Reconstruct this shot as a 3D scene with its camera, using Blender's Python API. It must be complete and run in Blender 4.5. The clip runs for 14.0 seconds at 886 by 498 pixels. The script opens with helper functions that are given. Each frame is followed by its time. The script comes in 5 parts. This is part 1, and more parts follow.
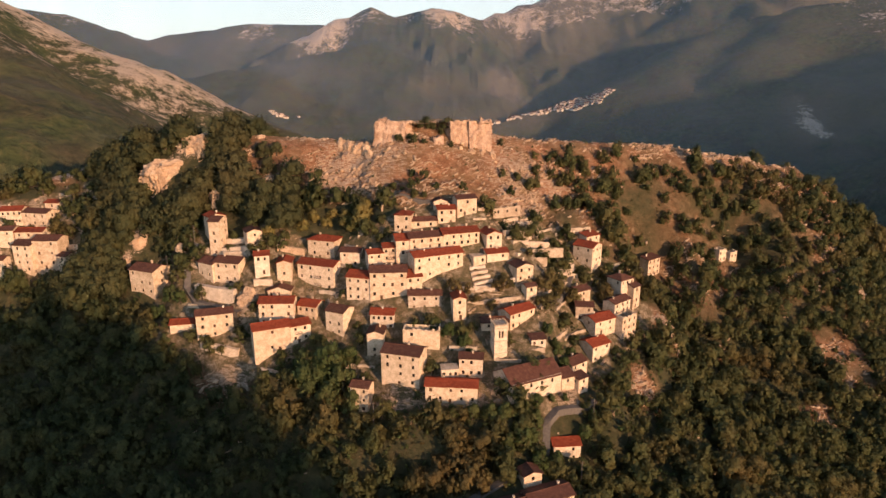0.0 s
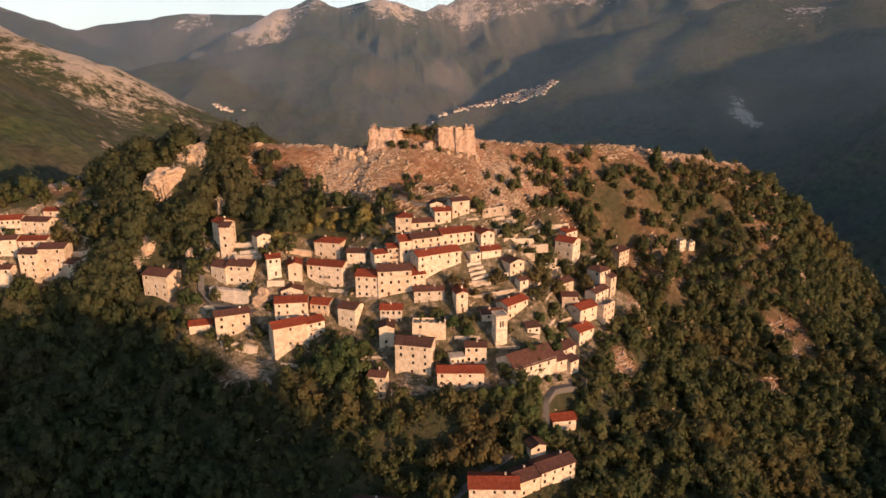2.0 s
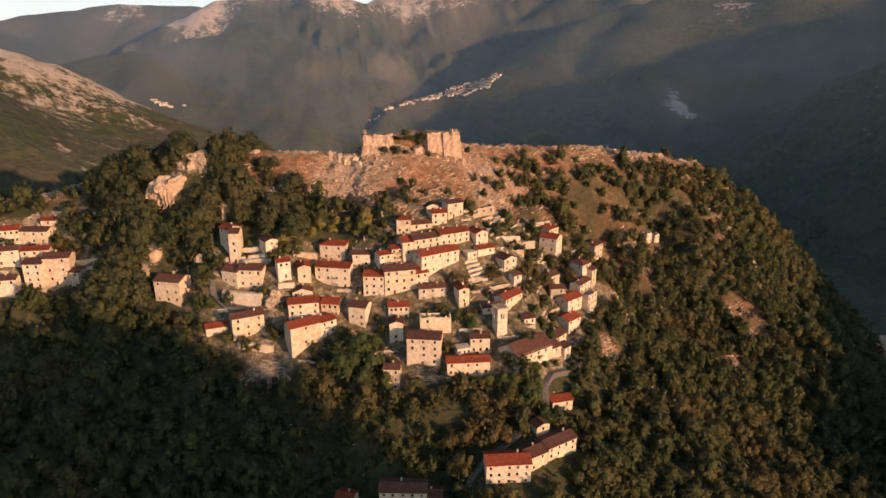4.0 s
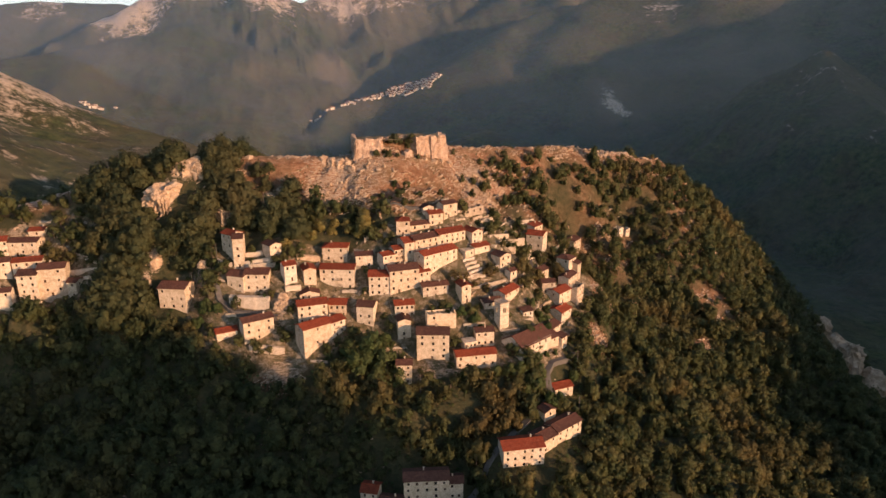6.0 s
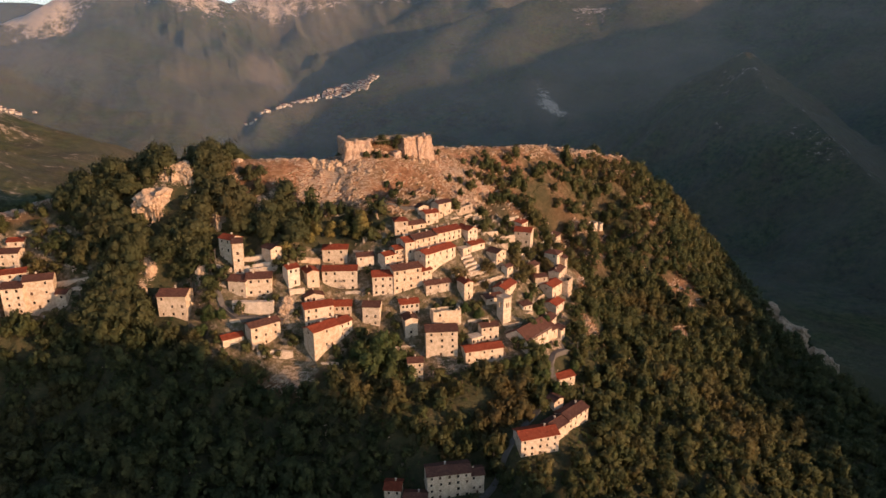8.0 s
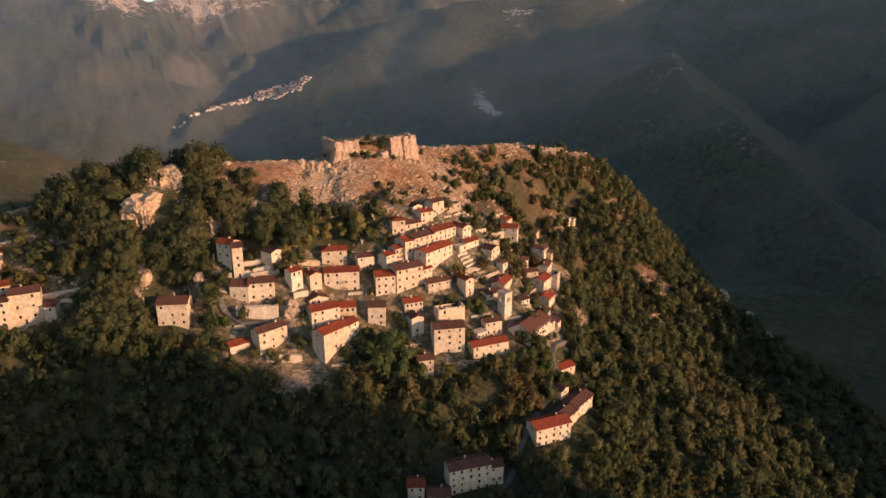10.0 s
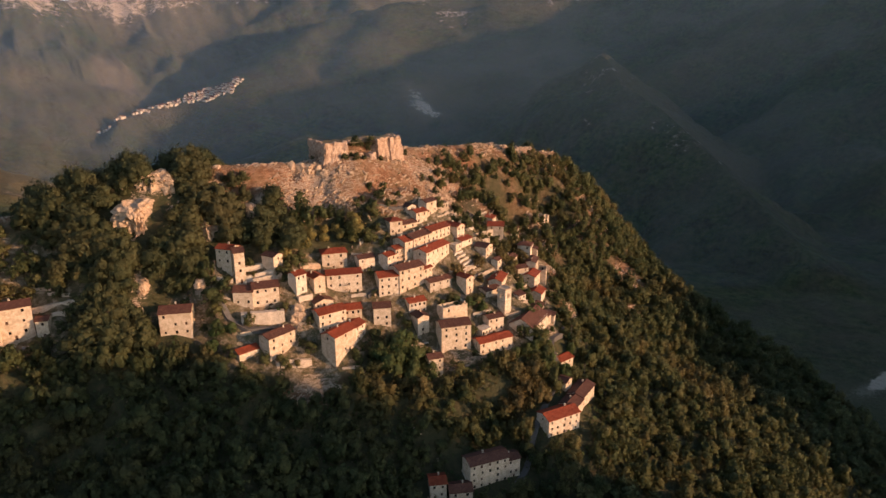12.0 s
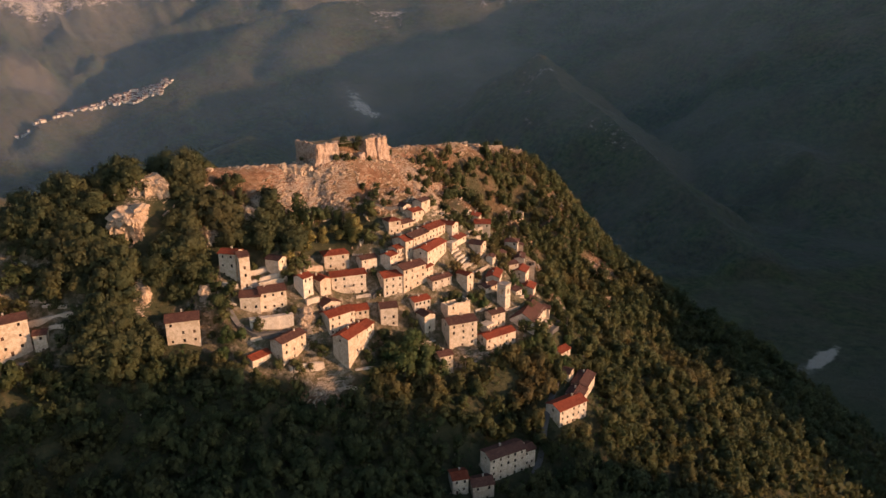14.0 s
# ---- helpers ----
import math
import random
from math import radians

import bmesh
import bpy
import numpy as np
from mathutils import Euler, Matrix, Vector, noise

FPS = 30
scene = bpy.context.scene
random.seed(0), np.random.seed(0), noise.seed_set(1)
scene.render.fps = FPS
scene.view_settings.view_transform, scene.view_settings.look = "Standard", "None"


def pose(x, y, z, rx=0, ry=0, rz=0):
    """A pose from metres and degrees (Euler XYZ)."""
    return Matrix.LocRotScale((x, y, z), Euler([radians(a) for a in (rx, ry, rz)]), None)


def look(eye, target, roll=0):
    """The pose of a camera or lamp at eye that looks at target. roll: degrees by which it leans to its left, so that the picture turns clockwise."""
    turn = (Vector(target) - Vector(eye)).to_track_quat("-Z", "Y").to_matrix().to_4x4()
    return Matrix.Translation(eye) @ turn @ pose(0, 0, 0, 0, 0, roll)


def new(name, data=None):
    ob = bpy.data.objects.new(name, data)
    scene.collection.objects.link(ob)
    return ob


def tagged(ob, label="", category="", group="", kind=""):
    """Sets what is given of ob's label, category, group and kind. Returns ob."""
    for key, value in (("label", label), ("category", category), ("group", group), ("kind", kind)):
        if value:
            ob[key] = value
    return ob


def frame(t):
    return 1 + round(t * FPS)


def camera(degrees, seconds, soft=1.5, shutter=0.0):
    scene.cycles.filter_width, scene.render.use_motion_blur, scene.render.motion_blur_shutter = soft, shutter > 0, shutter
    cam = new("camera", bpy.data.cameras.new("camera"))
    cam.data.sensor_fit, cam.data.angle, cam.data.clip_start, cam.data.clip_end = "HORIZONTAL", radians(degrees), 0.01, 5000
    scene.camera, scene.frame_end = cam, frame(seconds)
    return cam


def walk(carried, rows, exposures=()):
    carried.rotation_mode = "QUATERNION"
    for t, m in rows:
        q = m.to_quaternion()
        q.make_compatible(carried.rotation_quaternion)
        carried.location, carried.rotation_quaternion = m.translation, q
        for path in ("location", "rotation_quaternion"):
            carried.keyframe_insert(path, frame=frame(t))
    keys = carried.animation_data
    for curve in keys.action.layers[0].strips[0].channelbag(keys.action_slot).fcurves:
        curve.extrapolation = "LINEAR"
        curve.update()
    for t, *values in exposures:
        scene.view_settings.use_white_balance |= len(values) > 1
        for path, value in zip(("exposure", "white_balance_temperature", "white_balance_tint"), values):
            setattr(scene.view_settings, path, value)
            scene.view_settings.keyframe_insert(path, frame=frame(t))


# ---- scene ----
cam = camera(69.0, 14.0)
METRES, EYE, TILT, LEAN, TURN = 230.0, 200.0, -15.6, 0.0, 0.0
ROWS = [
    (0.0, 0.0, 0.0, 0.0, 0.0, 0.0, -0.0),
    (0.5, -0.0228, -0.0278, 0.0036, -1.17, -0.19, 0.34),
    (1.0, -0.0477, -0.0539, 0.008, -2.34, -0.4, 0.66),
    (1.5, -0.0748, -0.0781, 0.0125, -3.64, -0.64, 1.02),
    (2.0, -0.1037, -0.1003, 0.0175, -4.88, -0.91, 1.37),
    (2.5, -0.132, -0.1211, 0.0225, -6.08, -1.18, 1.7),
    (3.0, -0.1622, -0.142, 0.0281, -7.35, -1.41, 2.05),
    (5.5, -0.3262, -0.2053, 0.0484, -14.01, -2.22, 3.85),
    (6.0, -0.3614, -0.2057, 0.0487, -15.44, -2.23, 4.23),
    (6.5, -0.3967, -0.203, 0.0498, -16.91, -2.26, 4.63),
    (7.0, -0.4318, -0.198, 0.0511, -18.39, -2.33, 5.02),
    (7.5, -0.4666, -0.191, 0.0532, -19.88, -2.48, 5.39),
    (8.0, -0.4998, -0.183, 0.0552, -21.32, -2.61, 5.76),
    (10.5, -0.6687, -0.1237, 0.0698, -28.98, -3.41, 7.65),
    (11.0, -0.6996, -0.1095, 0.0736, -30.45, -3.58, 7.99),
    (11.5, -0.7318, -0.0937, 0.0778, -31.98, -3.78, 8.35),
    (12.0, -0.7634, -0.0771, 0.0822, -33.51, -3.98, 8.68),
    (12.5, -0.7945, -0.0597, 0.0868, -35.02, -4.2, 9.0),
    (13.0, -0.825, -0.0416, 0.0915, -36.53, -4.42, 9.32),
    (13.5, -0.8549, -0.0226, 0.0965, -38.04, -4.66, 9.64),
    (14.0, -0.8831, -0.0038, 0.1017, -39.49, -4.92, 9.94),
]
walk(cam, [(t, pose(0, 0, EYE, TILT, LEAN, TURN) @ pose(METRES * x, METRES * y, METRES * z, 90 + pitch, roll, yaw)) for t, x, y, z, yaw, pitch, roll in ROWS])

# ---- light ----
SUN = Vector((0.63, -0.777, 0.0)).normalized()
ELEV = radians(9.5)
world = bpy.data.worlds.new("evening_sky")
scene.world = world
world.use_nodes = True
wn = world.node_tree
sky = wn.nodes.new("ShaderNodeTexSky")
sky.sky_type, sky.sun_disc = "NISHITA", False
sky.sun_elevation, sky.sun_rotation = ELEV, math.atan2(SUN.x, SUN.y)
sky.air_density, sky.dust_density, sky.ozone_density = 1.0, 1.0, 2.0
coord = wn.nodes.new("ShaderNodeTexCoord")
split = wn.nodes.new("ShaderNodeSeparateXYZ")
wn.links.new(coord.outputs["Generated"], split.inputs[0])
low = wn.nodes.new("ShaderNodeMapRange")
low.inputs["From Min"].default_value, low.inputs["From Max"].default_value = 0.0, 0.45
low.inputs["To Min"].default_value, low.inputs["To Max"].default_value = 0.75, 0.0
wn.links.new(split.outputs["Z"], low.inputs["Value"])
haze = wn.nodes.new("ShaderNodeMix")
haze.data_type = "RGBA"
haze.inputs[7].default_value = (6.2, 6.4, 6.5, 1.0)
wn.links.new(low.outputs["Result"], haze.inputs[0])
wn.links.new(sky.outputs["Color"], haze.inputs[6])
wn.links.new(haze.outputs[2], wn.nodes["Background"].inputs["Color"])
wn.nodes["Background"].inputs["Strength"].default_value = 0.205
lamp = bpy.data.lights.new("sun", "SUN")
lamp.energy, lamp.angle, lamp.color = 6.5, radians(0.6), (1.0, 0.595, 0.35)
sun = new("sun", lamp)
sun.matrix_world = look((SUN.x * 900, SUN.y * 900, 900 * math.tan(ELEV)), (0, 0, 0))
scene.view_settings.exposure = 0.0


# ---- materials ----
def material(name, rough=0.9):
    m = bpy.data.materials.new(name)
    m.use_nodes = True
    bsdf = m.node_tree.nodes["Principled BSDF"]
    bsdf.inputs["Roughness"].default_value = rough
    bsdf.inputs["Specular IOR Level"].default_value = 0.25
    return m, m.node_tree.nodes, m.node_tree.links, bsdf


def noise_node(n, l, scale, detail=5.0, rough=0.6, coords=None):
    t = n.new("ShaderNodeTexNoise")
    t.inputs["Scale"].default_value, t.inputs["Detail"].default_value, t.inputs["Roughness"].default_value = scale, detail, rough
    if coords is None:
        coords = n.new("ShaderNodeNewGeometry").outputs["Position"]
    l.new(coords, t.inputs["Vector"])
    return t.outputs["Fac"]


def ramp(n, l, fac, *stops):
    r = n.new("ShaderNodeValToRGB")
    while len(r.color_ramp.elements) < len(stops):
        r.color_ramp.elements.new(0.5)
    for e, (at, c) in zip(r.color_ramp.elements, stops):
        e.position, e.color = at, (*c, 1.0) if len(c) == 3 else (c[0], c[0], c[0], 1.0)
    l.new(fac, r.inputs["Fac"])
    return r.outputs["Color"]


def mix(n, l, fac, a, b, how="MIX"):
    m = n.new("ShaderNodeMix")
    m.data_type, m.blend_type = "RGBA", how
    for value, socket in ((fac, m.inputs[0]), (a, m.inputs[6]), (b, m.inputs[7])):
        if isinstance(value, (int, float)):
            socket.default_value = value
        elif isinstance(value, tuple):
            socket.default_value = (*value, 1.0)
        else:
            l.new(value, socket)
    return m.outputs[2]


def bump(n, l, bsdf, height, strength, distance):
    b = n.new("ShaderNodeBump")
    b.inputs["Strength"].default_value, b.inputs["Distance"].default_value = strength, distance
    l.new(height, b.inputs["Height"])
    l.new(b.outputs["Normal"], bsdf.inputs["Normal"])


def plaster(name, light, dark, stain):
    """Old limewashed rubble wall: pale tone, patches of bare stone, grey streaks."""
    m, n, l, bsdf = material(name, 0.92)
    info = n.new("ShaderNodeObjectInfo")
    patch = noise_node(n, l, 0.55, 6.0, 0.65)
    fine = noise_node(n, l, 3.2, 5.0, 0.7)
    c = ramp(n, l, patch, (0.40, dark), (0.55, light), (0.75, tuple(min(1.0, v * 1.06) for v in light)))
    c = mix(n, l, ramp(n, l, fine, (0.43, (0.0,)), (0.66, (0.75,))), c, stain)
    tint = ramp(n, l, info.outputs["Random"], (0.0, (0.84, 0.80, 0.76)), (0.5, (1.0, 0.97, 0.93)), (1.0, (1.0, 1.0, 1.0)))
    l.new(mix(n, l, 1.0, c, tint, "MULTIPLY"), bsdf.inputs["Base Color"])
    bump(n, l, bsdf, fine, 0.5, 0.08)
    return m


def tiles(name, a, b, c):
    """Barrel tiles: rows of ribs down the slope, each patch weathered in its own way."""
    m, n, l, bsdf = material(name, 0.85)
    info = n.new("ShaderNodeObjectInfo")
    coords = n.new("ShaderNodeTexCoord").outputs["Object"]
    patch = noise_node(n, l, 0.8, 6.0, 0.7)
    fine = noise_node(n, l, 5.0, 3.0, 0.7)
    col = ramp(n, l, patch, (0.3, a), (0.5, b), (0.7, c))
    col = mix(n, l, ramp(n, l, fine, (0.45, (0.0,)), (0.75, (0.5,))), col, tuple(v * 0.45 for v in a))
    tint = ramp(n, l, info.outputs["Random"], (0.0, (0.75, 0.72, 0.72)), (1.0, (1.1, 1.0, 0.98)))
    l.new(mix(n, l, 1.0, col, tint, "MULTIPLY"), bsdf.inputs["Base Color"])
    w = n.new("ShaderNodeTexWave")
    w.bands_direction = "X"
    w.inputs["Scale"].default_value, w.inputs["Distortion"].default_value = 1.1, 0.8
    l.new(coords, w.inputs["Vector"])
    bump(n, l, bsdf, w.outputs["Fac"], 0.6, 0.12)
    return m


def plain(name, colour, rough=0.8, scale=2.0, depth=0.3, spread=0.6):
    m, n, l, bsdf = material(name, rough)
    f = noise_node(n, l, scale, 5.0, 0.65)
    l.new(ramp(n, l, f, (0.3, tuple(v * spread for v in colour)), (0.7, colour)), bsdf.inputs["Base Color"])
    bump(n, l, bsdf, f, depth, 0.1)
    return m


WALL = plaster("lime_plaster", (0.75, 0.615, 0.475), (0.55, 0.43, 0.31), (0.36, 0.275, 0.20))
CASTLE = plaster("castle_masonry", (0.54, 0.385, 0.285), (0.36, 0.24, 0.17), (0.19, 0.125, 0.09))
RUBBLE = plaster("rubble_stone", (0.58, 0.48, 0.38), (0.42, 0.33, 0.25), (0.26, 0.20, 0.15))
PALE = plaster("pale_terrace_stone", (0.68, 0.57, 0.46), (0.54, 0.44, 0.35), (0.36, 0.28, 0.21))
WHITE = plaster("white_render", (0.74, 0.65, 0.54), (0.58, 0.49, 0.39), (0.42, 0.35, 0.28))
TILE_OLD = tiles("weathered_tiles", (0.085, 0.040, 0.028), (0.125, 0.056, 0.038), (0.18, 0.092, 0.062))
TILE_RED = tiles("red_tiles", (0.17, 0.042, 0.019), (0.28, 0.058, 0.024), (0.31, 0.095, 0.048))
WOOD = plain("brown_wood", (0.12, 0.06, 0.035), 0.7, 6.0)
FRAME = plain("stone_surround", (0.5, 0.42, 0.33), 0.9, 4.0)
SASH = plain("dark_brown_sash", (0.075, 0.045, 0.03), 0.7, 6.0)
BARK = plain("bark", (0.10, 0.075, 0.055), 0.95, 6.0)
ROAD = plain("worn_asphalt", (0.16, 0.14, 0.125), 0.9, 1.2)
COURT = plain("dry_court_grass", (0.24, 0.17, 0.085), 0.95, 0.9, 0.8, 0.45)
GLASS, _n, _l, _b = material("dark_window_glass", 0.12)
_b.inputs["Base Color"].default_value = (0.02, 0.018, 0.016, 1)
_b.inputs["Specular IOR Level"].default_value = 0.5


def rock_material(name, dull=1.0):
    m, n, l, bsdf = material(name, 0.95)
    big = noise_node(n, l, 0.22, 8.0, 0.7)
    fine = noise_node(n, l, 1.6, 6.0, 0.75)
    c = ramp(n, l, big, (0.3, (0.44, 0.32, 0.24)), (0.5, (0.66, 0.505, 0.38)), (0.7, (0.76, 0.62, 0.49)))
    c = mix(n, l, ramp(n, l, fine, (0.48, (0.0,)), (0.68, (0.65,))), c, (0.19, 0.125, 0.08))
    l.new(mix(n, l, 1.0, c, (dull, dull * 0.93, dull * 0.84), "MULTIPLY"), bsdf.inputs["Base Color"])
    bump(n, l, bsdf, fine, 1.0, 0.7)
    return m


def ground_material():
    """Wood floor, dry grass, far woods and limestone, laid out by the mesh's own cover layers."""
    m, n, l, bsdf = material("hillside", 0.97)
    layer = {}
    for key in ("bare", "stone", "distant", "built"):
        layer[key] = n.new("ShaderNodeAttribute")
        layer[key].attribute_name = key
    mid = noise_node(n, l, 0.3, 7.0, 0.7)
    fine = noise_node(n, l, 1.7, 5.0, 0.75)
    big = noise_node(n, l, 0.06, 6.0, 0.6)
    far = noise_node(n, l, 0.006, 10.0, 0.66)
    tufts = noise_node(n, l, 0.07, 6.0, 0.75)
    swell = noise_node(n, l, 0.018, 8.0, 0.62)
    beds = n.new("ShaderNodeMapping")
    beds.inputs["Rotation"].default_value = (0.25, -0.3, 0.5)
    beds.inputs["Scale"].default_value = (0.45, 0.45, 2.2)
    l.new(n.new("ShaderNodeNewGeometry").outputs["Position"], beds.inputs["Vector"])
    mid2 = noise_node(n, l, 0.75, 8.0, 0.78, beds.outputs["Vector"])
    woods = ramp(n, l, mid, (0.35, (0.045, 0.050, 0.022)), (0.55, (0.080, 0.072, 0.034)), (0.72, (0.135, 0.098, 0.050)))
    grass = ramp(n, l, mid, (0.32, (0.17, 0.070, 0.035)), (0.5, (0.36, 0.170, 0.092)), (0.66, (0.52, 0.325, 0.21)))
    grass = mix(n, l, ramp(n, l, big, (0.42, (0.0,)), (0.62, (0.7,))), grass, (0.20, 0.145, 0.075))
    grass = mix(n, l, ramp(n, l, fine, (0.43, (0.0,)), (0.66, (0.75,))), grass, (0.095, 0.060, 0.030))
    lime = ramp(n, l, fine, (0.3, (0.22, 0.14, 0.095)), (0.5, (0.45, 0.33, 0.24)), (0.75, (0.60, 0.48, 0.37)))
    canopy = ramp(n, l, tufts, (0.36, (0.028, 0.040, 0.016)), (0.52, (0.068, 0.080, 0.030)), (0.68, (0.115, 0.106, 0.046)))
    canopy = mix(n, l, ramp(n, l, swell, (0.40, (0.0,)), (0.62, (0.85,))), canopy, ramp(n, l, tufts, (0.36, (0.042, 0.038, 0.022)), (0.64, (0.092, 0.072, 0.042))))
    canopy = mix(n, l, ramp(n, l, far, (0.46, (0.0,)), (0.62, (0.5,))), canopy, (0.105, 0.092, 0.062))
    stony = n.new("ShaderNodeMath")
    stony.operation = "MULTIPLY_ADD"
    stony.inputs[1].default_value = 0.35
    l.new(fine, stony.inputs[0])
    l.new(mid2, stony.inputs[2])
    total = n.new("ShaderNodeMath")
    total.operation = "ADD"
    l.new(stony.outputs[0], total.inputs[0])
    l.new(layer["stone"].outputs["Fac"], total.inputs[1])
    rocky = ramp(n, l, total.outputs[0], (0.845, (0.0,)), (0.905, (0.95,)))
    crags = n.new("ShaderNodeMath")
    crags.operation = "ADD"
    grainy = n.new("ShaderNodeMath")
    grainy.operation = "MULTIPLY_ADD"
    grainy.inputs[1].default_value = 0.55
    l.new(tufts, grainy.inputs[0])
    halved = n.new("ShaderNodeMath")
    halved.operation = "MULTIPLY"
    halved.inputs[1].default_value = 0.45
    l.new(swell, halved.inputs[0])
    l.new(halved.outputs[0], grainy.inputs[2])
    l.new(grainy.outputs[0], crags.inputs[0])
    l.new(layer["stone"].outputs["Fac"], crags.inputs[1])
    far_rock = ramp(n, l, crags.outputs[0], (0.77, (0.0,)), (0.87, (1.0,)))
    near_c = mix(n, l, layer["bare"].outputs["Fac"], woods, grass)
    yards = ramp(n, l, mid, (0.36, (0.085, 0.088, 0.040)), (0.50, (0.20, 0.150, 0.088)), (0.62, (0.46, 0.36, 0.26)))
    yards = mix(n, l, ramp(n, l, fine, (0.46, (0.0,)), (0.7, (0.7,))), yards, (0.115, 0.095, 0.046))
    near_c = mix(n, l, layer["built"].outputs["Fac"], near_c, yards)
    near_c = mix(n, l, rocky, near_c, lime)
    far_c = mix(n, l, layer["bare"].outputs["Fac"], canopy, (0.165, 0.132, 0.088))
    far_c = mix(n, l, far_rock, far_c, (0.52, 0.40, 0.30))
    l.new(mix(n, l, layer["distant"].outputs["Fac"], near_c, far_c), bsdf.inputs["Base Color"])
    b1 = n.new("ShaderNodeBump")
    b1.inputs["Strength"].default_value, b1.inputs["Distance"].default_value = 1.0, 1.3
    l.new(mid2, b1.inputs["Height"])
    b2 = n.new("ShaderNodeBump")
    b2.inputs["Strength"].default_value, b2.inputs["Distance"].default_value = 0.9, 9.0
    folds = n.new("ShaderNodeMath")
    folds.operation = "MULTIPLY_ADD"
    folds.inputs[1].default_value = 2.2
    l.new(swell, folds.inputs[0])
    l.new(tufts, folds.inputs[2])
    l.new(folds.outputs[0], b2.inputs["Height"])
    blend = n.new("ShaderNodeMix")
    blend.data_type = "VECTOR"
    l.new(layer["distant"].outputs["Fac"], blend.inputs[0])
    l.new(b1.outputs["Normal"], blend.inputs[4])
    l.new(b2.outputs["Normal"], blend.inputs[5])
    l.new(blend.outputs[1], bsdf.inputs["Normal"])
    return m


def haze_material():
    """Sheets standing in for blue distance haze: almost clear, thickest near the valley floor, scattering the light
    that falls on them.
    """
    m, n, l, bsdf = material("valley_haze", 1.0)
    place = n.new("ShaderNodeNewGeometry").outputs["Position"]
    height = n.new("ShaderNodeSeparateXYZ")
    l.new(place, height.inputs[0])
    thick = n.new("ShaderNodeMapRange")
    thick.inputs["From Min"].default_value, thick.inputs["From Max"].default_value = -160.0, 620.0
    thick.inputs["To Min"].default_value, thick.inputs["To Max"].default_value = MIST, MIST * 0.7
    l.new(height.outputs["Z"], thick.inputs["Value"])
    wisps = ramp(n, l, noise_node(n, l, 0.0022, 4.0, 0.5), (0.3, (0.7,)), (0.7, (1.3,)))
    west = n.new("ShaderNodeMapRange")
    west.inputs["From Min"].default_value, west.inputs["From Max"].default_value = -2000.0, 900.0
    west.inputs["To Min"].default_value, west.inputs["To Max"].default_value = 3.0, 0.60
    l.new(height.outputs["X"], west.inputs["Value"])
    drift = n.new("ShaderNodeMath")
    drift.operation = "MULTIPLY"
    l.new(thick.outputs["Result"], drift.inputs[0])
    l.new(wisps, drift.inputs[1])
    amount = n.new("ShaderNodeMath")
    amount.operation = "MULTIPLY"
    l.new(drift.outputs[0], amount.inputs[0])
    thin = n.new("ShaderNodeMapRange")
    thin.inputs["From Min"].default_value, thin.inputs["From Max"].default_value = 3300.0, 4500.0
    thin.inputs["To Min"].default_value, thin.inputs["To Max"].default_value = 1.0, 0.0
    reach = n.new("ShaderNodeVectorMath")
    reach.operation = "LENGTH"
    l.new(place, reach.inputs[0])
    l.new(reach.outputs["Value"], thin.inputs["Value"])
    bank = n.new("ShaderNodeMath")
    bank.operation = "MULTIPLY"
    l.new(west.outputs["Result"], bank.inputs[0])
    l.new(thin.outputs["Result"], bank.inputs[1])
    l.new(bank.outputs[0], amount.inputs[1])
    n.remove(bsdf)
    clear, front, back = n.new("ShaderNodeBsdfTransparent"), n.new("ShaderNodeBsdfDiffuse"), n.new("ShaderNodeBsdfTranslucent")
    both, veil = n.new("ShaderNodeMixShader"), n.new("ShaderNodeMixShader")
    for lit in (front, back):
        lit.inputs["Color"].default_value = (0.52, 0.72, 1.0, 1.0)
    l.new(front.outputs[0], both.inputs[1])
    l.new(back.outputs[0], both.inputs[2])
    l.new(amount.outputs[0], veil.inputs[0])
    l.new(clear.outputs[0], veil.inputs[1])
    l.new(both.outputs[0], veil.inputs[2])
    l.new(veil.outputs[0], n["Material Output"].inputs["Surface"])
    return m


